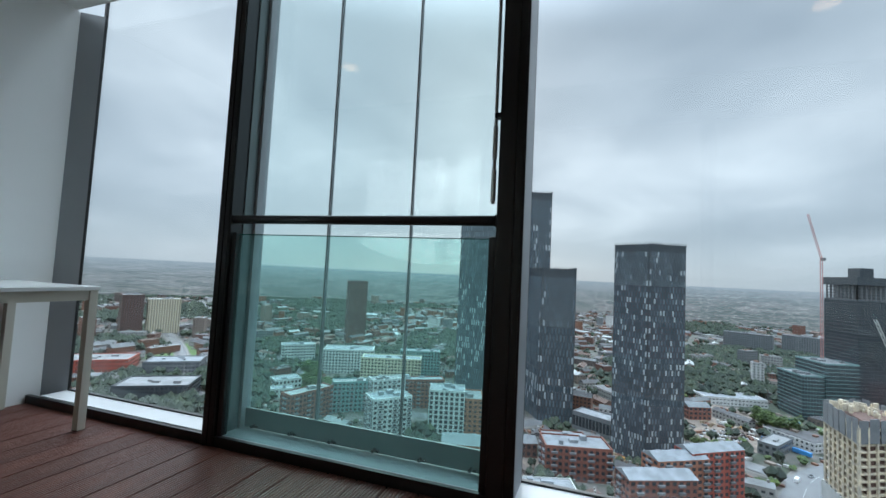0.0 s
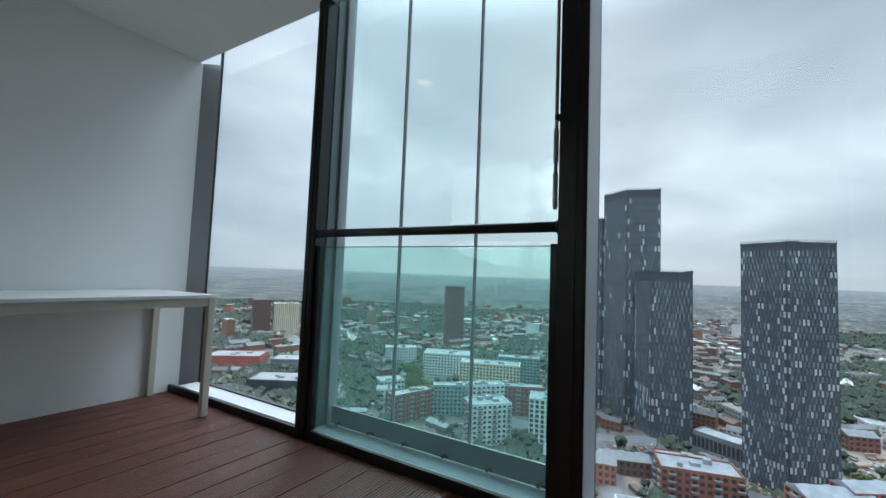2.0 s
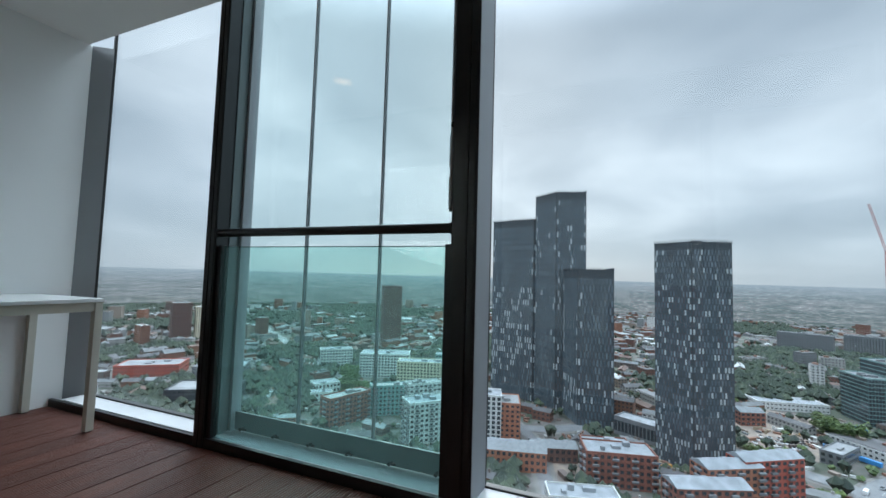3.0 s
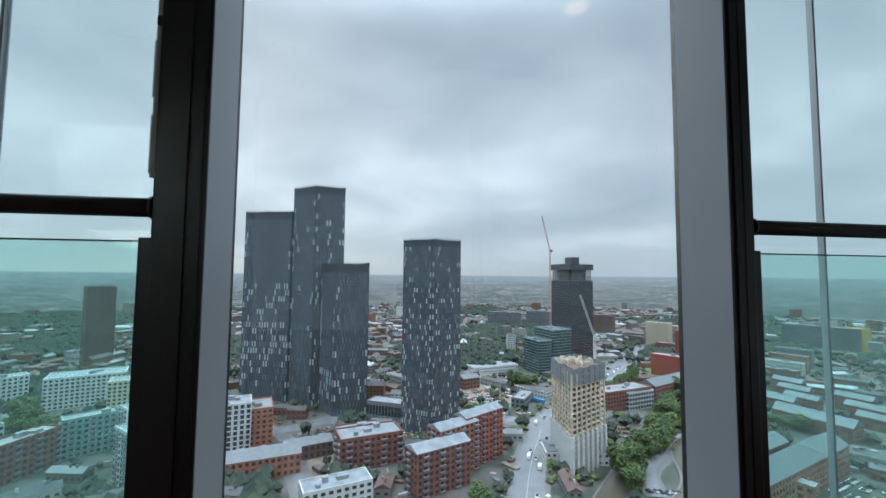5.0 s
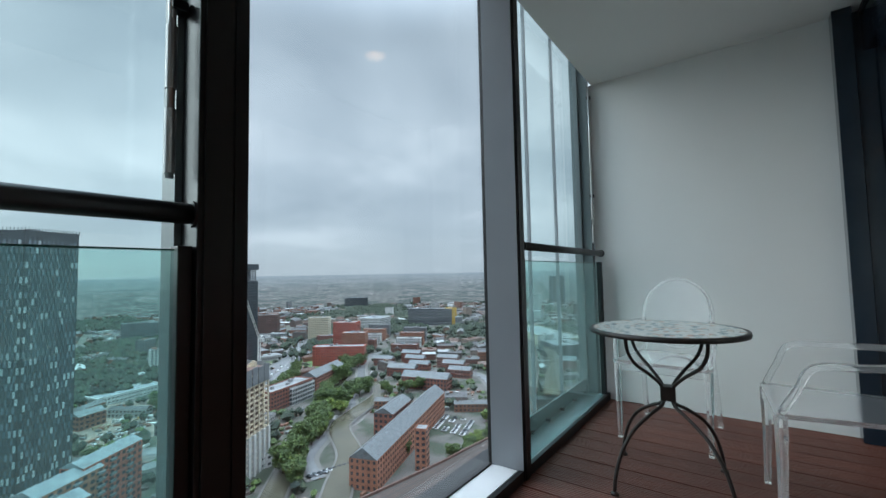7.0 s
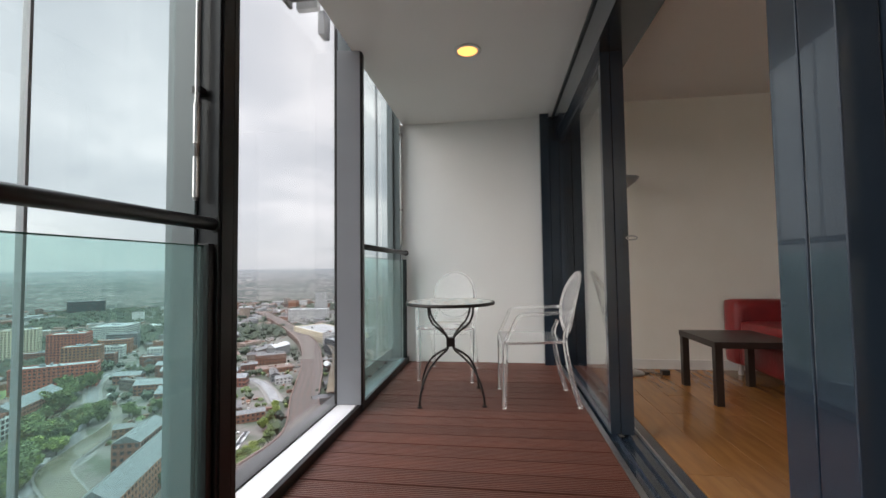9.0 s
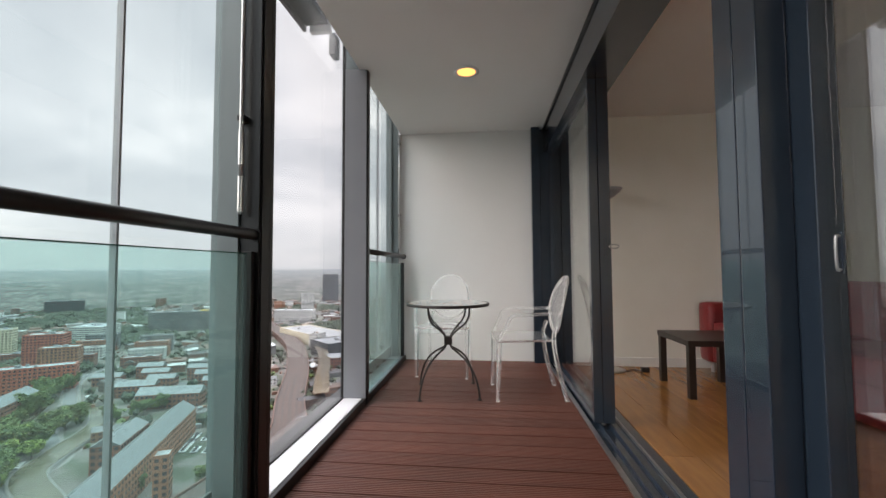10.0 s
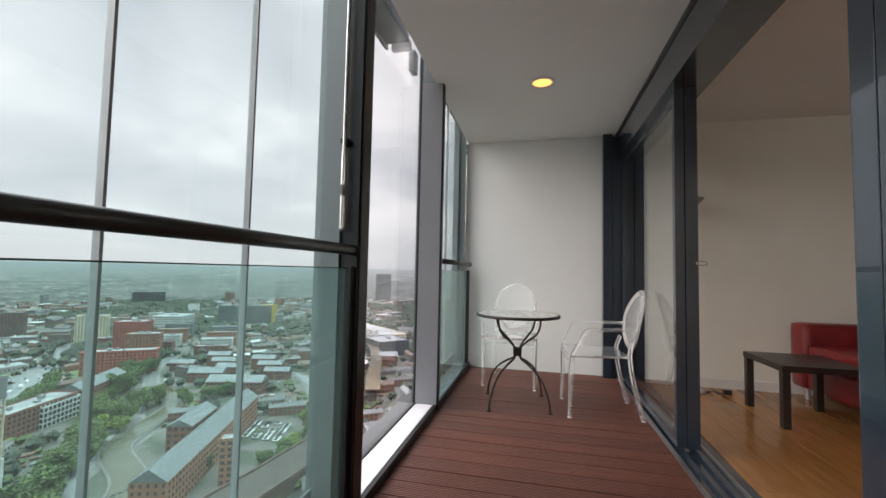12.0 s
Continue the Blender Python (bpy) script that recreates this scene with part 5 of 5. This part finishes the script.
# ---- trees ----
def tree(label, material, height, seed):
    t = thing("tree", label, "tree", group="trees by the canals")
    rnd = random.Random(seed)
    part("trunk", tube(bmesh.new(), [(0, 0, 0), (0.1, 0, height * 0.25), (0.2, 0.1, height * 0.6)], [0.35, 0.25, 0.12], 7), M_TRUNK, t)
    for k in range(4):
        a = k * 1.6
        part("limb", tube(bmesh.new(), [(0.1, 0, height * 0.3), (math.cos(a) * height * 0.22, math.sin(a) * height * 0.22, height * 0.62)], [0.16, 0.05], 5), M_TRUNK, t)
    s = Soup()
    clumps = []
    for q in range(13):
        a, r, z = rnd.uniform(0, math.tau), height * rnd.uniform(0.05, 0.30), height * rnd.uniform(0.38, 0.88)
        clumps.append((r * math.cos(a), r * math.sin(a), z, height * rnd.uniform(0.13, 0.21)))
    for cx, cy, cz, cr in clumps:
        for q in range(95):
            a, u = rnd.uniform(0, math.tau), rnd.uniform(-1, 1)
            w_ = math.sqrt(1 - u * u)
            rr_ = cr * rnd.uniform(0.75, 1.12)
            p = Vector((cx + rr_ * w_ * math.cos(a), cy + rr_ * w_ * math.sin(a), cz + rr_ * u * 0.85))
            e1 = Vector((rnd.uniform(-1, 1), rnd.uniform(-1, 1), rnd.uniform(-0.5, 0.5))).normalized() * height * 0.045
            e2 = Vector((rnd.uniform(-1, 1), rnd.uniform(-1, 1), rnd.uniform(-0.5, 0.5))).normalized() * height * 0.045
            k = len(s.v)
            s.v += [tuple(p - e1), tuple(p + e2), tuple(p + e1), tuple(p - e2)]
            s.f.append((k, k + 1, k + 2, k + 3))
    s.make("crown", material, t)
    return t


rnd = random.Random(11)
kinds = [tree("broad green tree beside the canal", M_TREE, 13, 1), tree("dark green tree with a spreading crown", M_TREE, 11, 2), tree("yellow-green willow beside the water", M_LIME, 10, 3)]
SPOTS = []


def along(pts, n, spread, kind, size=(0.8, 1.2)):
    line = smooth_line(pts, 4)
    for q in range(n):
        i = rnd.uniform(0, len(line) - 1.001)
        a, b = Vector(line[int(i)]), Vector(line[int(i) + 1])
        p = a + (b - a) * (i % 1)
        SPOTS.append((p.x + rnd.uniform(-spread, spread), p.y + rnd.uniform(-spread, spread), rnd.choice(kind), rnd.uniform(*size)))


along([(-222, 150), (-254, 180), (-290, 222), (-330, 262)], 46, 5, (0, 0, 1, 2), (1.0, 1.5))
along([(-205, 140), (-222, 152), (-236, 166)], 12, 3, (0, 1))
along([(-232, 166), (-247, 184), (-268, 207), (-279, 216)], 16, 2.5, (2, 2, 2, 0), (0.9, 1.2))
along([(-290, 232), (-310, 262), (-320, 300)], 26, 8, (0, 1, 2), (1.0, 1.4))
along([(-300, 300), (-280, 320), (-262, 345)], 14, 8, (0, 1, 2))
along([(-186, 200), (-215, 250), (-235, 300)], 12, 4, (0, 1), (0.6, 0.9))
along([(-150, 215), (-160, 270), (-185, 330)], 18, 5, (0, 1, 2), (0.6, 1.0))
along([(-345, 290), (-392, 330), (-420, 380)], 24, 9, (0, 1), (1.0, 1.5))
along([(-410, 165), (-432, 150)], 10, 6, (1, 1), (1.2, 1.7))
along([(-372, 215), (-400, 262), (-440, 300)], 18, 6, (0, 1), (1.0, 1.4))
along([(-316, -185), (-352, -240), (-410, -295)], 18, 12, (1, 0), (1.0, 1.5))
along([(-335, 90), (-350, 60)], 8, 3, (1, 0))
along([(-170, 40), (-215, 60)], 6, 3, (1, 0))
for (x, y, kd, sz), first_ in zip(SPOTS, range(len(SPOTS))):
    if first_ < 3:
        ob = kinds[first_]
        ob.matrix_basis = pose(x, y, GROUND, 0, 0, rnd.uniform(0, 360))
    else:
        ob = copy_thing(kinds[kd], pose(x, y, GROUND, 0, 0, rnd.uniform(0, 360)))
    ob.scale = (sz, sz, sz * rnd.uniform(0.85, 1.1))

# ---- vehicles ----
def vehicle(name, label, category, group, length, width, height, body_mat, cabin=True):
    v = thing(name, label, category, group=group)
    part("body", boxbm(-length / 2, length / 2, -width / 2, width / 2, 0.3, 0.95 if cabin else height, bevel=0.12), body_mat, v)
    if cabin:
        part("cabin", boxbm(-length * 0.28, length * 0.22, -width * 0.43, width * 0.43, 0.951, height, bevel=0.2), M_WIN, v)
    for sx in (-0.32, 0.32):
        for sy in (-1, 1):
            part("wheel", tube(bmesh.new(), [(sx * length, sy * width * 0.42, 0.32), (sx * length, sy * width * 0.5, 0.32)], 0.32, 10), M_PLASTIC, v)
    return v


M_CARW = mat("white_car_paint", (0.75, 0.75, 0.76), 0.3)
M_CARS_ = mat("silver_car_paint", (0.38, 0.39, 0.41), 0.3)
M_CARD = mat("dark_car_paint", (0.04, 0.045, 0.055), 0.3)
protos = [vehicle("car", "small white car on the wet road", "car", "cars", 4.3, 1.8, 1.5, M_CARW),
          vehicle("car", "small silver car parked outdoors", "car", "cars", 4.4, 1.8, 1.5, M_CARS_),
          vehicle("car", "small dark car parked outdoors", "car", "cars", 4.3, 1.8, 1.45, M_CARD),
          vehicle("van", "white delivery van on the road", "van", "vans", 5.6, 2.1, 2.4, M_CARW, cabin=False),
          vehicle("bus", "blue single-deck bus on the main road", "bus", "buses", 11.5, 2.6, 3.1, M_BLUE, cabin=False)]
slots = []
for q in range(34):
    i = rnd.uniform(1, 42)
    a, b = Vector(main[int(i)]), Vector(main[int(i) + 1])
    w_ = (b - a).normalized()
    p = a + (b - a) * (i % 1) + Vector((-w_.y, w_.x)) * rnd.choice((-5.5, -2.2, 2.2, 5.5))
    slots.append((p.x, p.y, math.degrees(math.atan2(w_.y, w_.x)), rnd.choice((0, 0, 1, 2, 3))))
slots += [(-375, 158, 40, 4), (-392, 170, 40, 4)]
for row in range(5):
    for q in range(11):
        if rnd.random() < 0.85:
            slots.append((-365 - row * 9, 88 + q * 2.9 + row * 4, 10, rnd.choice((0, 0, 1, 2))))
for q in range(9):
    slots.append((-212 + q * 0.9, 150 + q * 3.0 + 4, 15, rnd.choice((1, 2, 2, 0))))
for row in range(4):
    for q in range(10):
        if rnd.random() < 0.8:
            slots.append((-172 - row * 8 - q, 255 + q * 3.0, 20, rnd.choice((0, 0, 1, 2))))
used = set()
for x, y, ang, kd in slots:
    m_ = pose(x, y, GROUND + 0.45, 0, 0, ang)
    if kd not in used:
        used.add(kd)
        protos[kd].matrix_basis = m_
    else:
        copy_thing(protos[kd], m_)

# ---- the wider city ----
walls, roofs, trees_far = Soup(), Soup(), Soup()
blocked = [(-309, 46, 44), (-384, -26, 48), (-423, -93, 40), (-518, 238, 60), (-252, 134, 48), (-263, 5, 36), (-192, 227, 48), (-270, 335, 40),
           (-351, 258, 48), (-439, 365, 44), (-256, 60, 40), (-248, 203, 64), (-391, 113, 68), (-469, 146, 48), (-298, 278, 48), (-304, -81, 40),
           (-404, -207, 60), (-306, -183, 56), (-273, -121, 44), (-623, -363, 28), (-486, -674, 48), (-294, -452, 48), (-257, -329, 48), (-341, -268, 40), (-210, 0, 48),
           (-1387, 1427, 170), (-497, 285, 48), (-419, -315, 40), (-326, 651, 72), (-244, 541, 48), (-160, 140, 56), (-586, 755, 56), (-487, 520, 72), (-315, 419, 48), (-120, 200, 56), (-200, 90, 40)]
lines = [[Vector(p) for p in smooth_line(pts, 3)] for pts, _ in ROADS] + [[Vector(p) for p in RAIL]]


SOLID = []
for ob in scene.objects:
    if ob.name.startswith('wall') and ob.parent and ob.parent.get('category') == 'building':
        vs = [v.co for v in ob.data.vertices]
        SOLID.append((sum(v.x for v in vs) / len(vs), sum(v.y for v in vs) / len(vs), max(math.hypot(v.x - vs[0].x, v.y - vs[0].y) for v in vs) * 0.5 + 2))
WATER = [[Vector(p) for p in smooth_line(w, 3)] for w in WATERS]


def free(x, y, gap, near=False):
    for bx, by, br in (SOLID if near else blocked):
        if (x - bx) ** 2 + (y - by) ** 2 < br * br:
            return False
    p = Vector((x, y))
    if abs(x) < 1200:
        for ln in lines + WATER:
            for a, b in zip(ln, ln[1:]):
                ab = b - a
                f = max(0, min(1, (p - a).dot(ab) / ab.length_squared))
                if (p - a - ab * f).length < gap:
                    return False
    return True


def clump(s, x, y, r, h, rnd):
    """A far tree: a ragged low mound of leaf planes."""
    for q in range(5):
        a = rnd.uniform(0, math.tau)
        cx, cy, cz = x + r * 0.5 * math.cos(a), y + r * 0.5 * math.sin(a), GROUND + h * rnd.uniform(0.5, 0.8)
        k = len(s.v)
        rr_ = r * rnd.uniform(0.45, 0.7)
        s.v += [(cx, cy, cz + rr_), (cx, cy, GROUND + 0.5)]
        for i in range(6):
            b_ = i * math.tau / 6 + a
            f = rr_ * rnd.uniform(0.8, 1.2)
            s.v.append((cx + f * math.cos(b_), cy + f * math.sin(b_), cz + rnd.uniform(-0.3, 0.3) * rr_))
        for i in range(6):
            s.f.append((k, k + 2 + i, k + 2 + (i + 1) % 6))
            s.f.append((k + 1, k + 2 + (i + 1) % 6, k + 2 + i))


cells = {}


def roomy(x, y, r):
    """Whether a circle of that radius lies clear of the filler placed so far; if so it is taken."""
    i, j = int(x // 40), int(y // 40)
    for di in (-1, 0, 1):
        for dj in (-1, 0, 1):
            for qx, qy, qr in cells.get((i + di, j + dj), ()):
                if (x - qx) ** 2 + (y - qy) ** 2 < (r + qr) ** 2:
                    return False
    cells.setdefault((i, j), []).append((x, y, r))
    return True


def filler(x, y, ang, wd, dp, ht, pitched, rnd, fine):
    """One ordinary building: walls, roof with eaves, and for near ones windows, chimneys and roof plant."""
    c, s = math.cos(ang), math.sin(ang)

    def at(u, v):
        return (x + c * u - s * v, y + s * u + c * v)

    poly = [at(-wd / 2, -dp / 2), at(wd / 2, -dp / 2), at(wd / 2, dp / 2), at(-wd / 2, dp / 2)]
    walls.prism(poly, GROUND, GROUND + ht)
    if pitched:
        roofs.gable(poly, GROUND + ht + 0.05, dp * 0.28)
    else:
        roofs.rect(x, y, wd * 0.96, dp * 0.94, ang, GROUND + ht, GROUND + ht + 0.5)
    if not fine:
        return
    floors = max(1, int(ht / 3.1))
    for i in range(4):
        a, b = Vector(poly[i]), Vector(poly[(i + 1) % 4])
        way = (b - a).normalized()
        out = Vector((way.y, -way.x))
        if out.dot(-(a + b) / 2) < 0:
            continue
        n_bays = max(1, int((b - a).length / 3.3))
        for f in range(floors):
            z = GROUND + ht * (f + 0.32) / floors
            for j in range(n_bays):
                p, q = a + (b - a) * ((j + 0.25) / n_bays), a + (b - a) * ((j + 0.75) / n_bays)
                k = len(panes.v)
                panes.v += [(*(p + out * 0.06), z), (*(q + out * 0.06), z), (*(q + out * 0.06), z + 1.45), (*(p + out * 0.06), z + 1.45)]
                panes.f.append((k, k + 1, k + 2, k + 3))
    for q in range(rnd.randint(2, 4)):
        u, v = rnd.uniform(-0.42, 0.42) * wd, rnd.uniform(-0.15, 0.15) * dp
        px, py = at(u, v)
        if pitched:
            clut.rect(px, py, 1.4, 0.8, ang, GROUND + ht + dp * 0.15, GROUND + ht + dp * 0.28 + 1.3)
        else:
            clut.rect(px, py, rnd.uniform(2, 6), rnd.uniform(1.5, 3.5), ang, GROUND + ht + 0.5, GROUND + ht + rnd.uniform(1.2, 2.8))


YARDS = [(-391, 108, 36), (-469, 150, 26), (-192, 262, 30), (-500, 300, 30), (-279, -8, 18), (-440, 330, 26), (-360, 95, 26)]
clut, panes, bushes = Soup(), Soup(), Soup()
rnd = random.Random(23)
for ring in range(15000):
    d = 180 + 1440 * rnd.random() ** 1.05
    az = math.radians(rnd.uniform(-12, 166))
    x, y = -d * math.sin(az), d * math.cos(az)
    near_by = d < 620
    kind_ = rnd.random()
    if kind_ < 0.60:
        wd, dp, ht, pitched = rnd.uniform(14, 34), rnd.uniform(7.5, 9.5), rnd.uniform(5, 8), True
    elif kind_ < 0.80:
        wd, dp, ht, pitched = rnd.uniform(16, 38), rnd.uniform(10, 15), rnd.uniform(8, 14), rnd.random() < 0.3
    elif kind_ < 0.96 or near_by:
        wd, dp, ht, pitched = rnd.uniform(18, 42), rnd.uniform(13, 26), rnd.uniform(4.5, 8), False
    else:
        wd, dp, ht, pitched = rnd.uniform(14, 26), rnd.uniform(11, 16), rnd.uniform(18, 36), False
    if x > -60:
        continue
    gn = noise.noise(Vector((x * 0.0042, y * 0.0042, 3.3)))
    if gn > (0.10 if y > -60 else -0.08) + 0.22 * rnd.random():
        if free(x, y, 14, near=near_by):
            for q in range(4):
                clump(trees_far, x + rnd.uniform(-18, 18), y + rnd.uniform(-18, 18), rnd.uniform(3.5, 7.5), rnd.uniform(6, 12), rnd)
        continue
    r_own = math.hypot(wd, dp) * 0.40
    if not free(x, y, dp * 0.5 + 13, near=near_by):
        continue
    if near_by and any((x - bx) ** 2 + (y - by) ** 2 < (br + 10) ** 2 for bx, by, br in YARDS):
        continue
    if near_by and any((x - bx) ** 2 + (y - by) ** 2 < (br + r_own) ** 2 for bx, by, br in SOLID):
        continue
    if not roomy(x, y, r_own + 2):
        continue
    ang = 0.6 + 0.78 * round(noise.noise(Vector((x * 0.002, y * 0.002, 8))) * 4) + (math.pi / 2 if rnd.random() < 0.3 else 0)
    filler(x, y, ang, wd, dp, ht, pitched, rnd, d < 900)
for q in range(5200):
    d = 240 + 1380 * rnd.random() ** 1.1
    az = math.radians(rnd.uniform(-12, 166))
    x, y = -d * math.sin(az), d * math.cos(az)
    if x < -60 and free(x, y, 12, near=d < 620) and roomy(x, y, 2.5):
        clump(trees_far, x, y, rnd.uniform(3, 6.5), rnd.uniform(5, 10), rnd)
for cx, cy, rx, ry, n_ in ((-620, 130, 110, 90, 420), (-700, -200, 120, 90, 420), (-560, -130, 60, 60, 160), (-760, 260, 90, 60, 200), (-520, 60, 50, 45, 90), (-480, -420, 70, 60, 140)):
    for q in range(n_):
        a, f = rnd.uniform(0, math.tau), math.sqrt(rnd.random())
        x, y = cx + rx * f * math.cos(a), cy + ry * f * math.sin(a)
        clump(trees_far, x, y, rnd.uniform(4, 8), rnd.uniform(8, 14), rnd)
for q in range(15000):
    d = 165 + 700 * rnd.random() ** 1.7
    az = math.radians(rnd.uniform(0, 160))
    x, y = -d * math.sin(az), d * math.cos(az)
    if not free(x, y, 11, near=True) or not roomy(x, y, 1.6):
        continue
    if rnd.random() < 0.45:
        clump(bushes if y > 90 and d < 520 else trees_far, x, y, rnd.uniform(1.5, 3.6), rnd.uniform(2, 6.0), rnd)
    elif rnd.random() < 0.7:
        clut.rect(x, y, rnd.uniform(3.5, 5), 1.9, rnd.choice((0.4, 1.1, 1.9)), GROUND, GROUND + 1.5)
    else:
        clut.rect(x, y, rnd.uniform(2, 12), rnd.uniform(1, 4), rnd.choice((0.6, 2.17)), GROUND, GROUND + rnd.uniform(0.8, 3.0))
site = Soup()
for bx, by, br in ((-420, 135, 30), (-350, 90, 22), (-280, -8, 18), (-300, 30, 14)):
    for q in range(60):
        a, f = rnd.uniform(0, math.tau), br * math.sqrt(rnd.random())
        x, y = bx + f * math.cos(a), by + f * math.sin(a)
        if free(x, y, 12, near=True):
            site.rect(x, y, rnd.uniform(1.5, 9), rnd.uniform(0.8, 2.6), rnd.choice((0.5, 1.2, 2.1)), GROUND, GROUND + rnd.uniform(0.6, 3.0))
M_SITE = mat("site_materials", (0.6, 0.6, 0.6), 0.7, color2=(0.5, 0.5, 0.5), scale=0.3,
             island=[(0.34, (0.50, 0.40, 0.28)), (0.24, (0.85, 0.85, 0.82)), (0.14, (0.85, 0.45, 0.08)), (0.12, (0.10, 0.30, 0.60)), (0.16, (0.25, 0.22, 0.2))])
site.make("site_materials", M_SITE, kind="stuff", label="timber stacks, cabins and machines on the building sites")
bushes.make("bushes", M_TREE, kind="stuff", label="green bushes and small trees by the canals")
panes.make("house_windows", M_WIN, kind="stuff", label="dark window panes of ordinary city buildings")
clut.make("yard_clutter", M_HOUSES, kind="stuff", label="parked cars, walls and small sheds in the yards")
walls.make("distant_houses", M_HOUSES, kind="stuff", label="distant brick and pale low buildings")
roofs.make("distant_roofs", M_HOUSEROOF, kind="stuff", label="grey and brown roofs of distant buildings")
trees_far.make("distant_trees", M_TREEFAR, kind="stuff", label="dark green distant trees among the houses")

# self-lit backdrop beyond 1.6 km, with haze painted in by height
md = bpy.data.materials.new("painted_haze_distance")
md.use_nodes = True
n_, l_ = md.node_tree.nodes, md.node_tree.links
b_ = n_["Principled BSDF"]
geo = n_.new("ShaderNodeNewGeometry")
sep = n_.new("ShaderNodeSeparateXYZ"); l_.new(geo.outputs["Position"], sep.inputs[0])
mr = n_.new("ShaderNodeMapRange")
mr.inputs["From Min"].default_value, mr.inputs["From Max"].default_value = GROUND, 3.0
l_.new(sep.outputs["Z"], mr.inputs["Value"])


def speckle(scale, lo, hi, c0, c1):
    mp_ = n_.new("ShaderNodeMapping"); mp_.inputs["Scale"].default_value = scale; l_.new(geo.outputs["Position"], mp_.inputs[0])
    nz_ = n_.new("ShaderNodeTexNoise"); nz_.inputs["Scale"].default_value = 1.0; nz_.inputs["Detail"].default_value = 9
    nz_.inputs["Roughness"].default_value = 0.62
    l_.new(mp_.outputs[0], nz_.inputs["Vector"])
    r1 = n_.new("ShaderNodeValToRGB")
    r1.color_ramp.elements[0].position, r1.color_ramp.elements[0].color = lo, (*c0, 1)
    r1.color_ramp.elements[1].position, r1.color_ramp.elements[1].color = hi, (*c1, 1)
    l_.new(nz_.outputs["Fac"], r1.inputs[0])
    return r1.outputs[0]


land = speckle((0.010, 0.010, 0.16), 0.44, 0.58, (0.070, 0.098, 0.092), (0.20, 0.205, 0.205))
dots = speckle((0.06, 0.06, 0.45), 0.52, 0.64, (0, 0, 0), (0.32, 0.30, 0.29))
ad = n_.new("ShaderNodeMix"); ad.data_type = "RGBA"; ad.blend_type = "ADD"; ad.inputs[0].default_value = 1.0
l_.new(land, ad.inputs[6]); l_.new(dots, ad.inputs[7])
# share of haze colour, growing towards the horizon
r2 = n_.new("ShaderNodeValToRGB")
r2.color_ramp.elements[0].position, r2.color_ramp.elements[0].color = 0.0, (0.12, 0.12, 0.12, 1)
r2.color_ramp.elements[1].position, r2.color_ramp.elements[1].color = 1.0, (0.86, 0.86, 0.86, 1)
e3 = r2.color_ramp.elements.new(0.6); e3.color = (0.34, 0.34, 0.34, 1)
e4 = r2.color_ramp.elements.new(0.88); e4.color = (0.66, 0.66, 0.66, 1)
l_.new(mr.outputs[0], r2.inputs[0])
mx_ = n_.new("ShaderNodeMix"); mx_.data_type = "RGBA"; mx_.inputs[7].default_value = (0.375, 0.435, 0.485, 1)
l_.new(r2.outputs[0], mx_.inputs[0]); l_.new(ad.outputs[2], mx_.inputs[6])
# black base: the land shows only by its own emission
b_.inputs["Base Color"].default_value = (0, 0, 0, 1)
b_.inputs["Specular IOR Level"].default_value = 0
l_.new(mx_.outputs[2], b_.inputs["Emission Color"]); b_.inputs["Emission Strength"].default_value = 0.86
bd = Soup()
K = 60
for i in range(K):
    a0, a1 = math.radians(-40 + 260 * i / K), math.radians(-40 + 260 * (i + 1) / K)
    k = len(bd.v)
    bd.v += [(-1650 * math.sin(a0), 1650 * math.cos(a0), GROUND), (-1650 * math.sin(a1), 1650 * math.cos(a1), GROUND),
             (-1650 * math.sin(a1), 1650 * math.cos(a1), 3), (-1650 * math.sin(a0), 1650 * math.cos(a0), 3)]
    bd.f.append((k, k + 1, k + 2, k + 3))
bd.make("backdrop", md, kind="structure", label="glowing backdrop of blue-green distant land with painted haze")
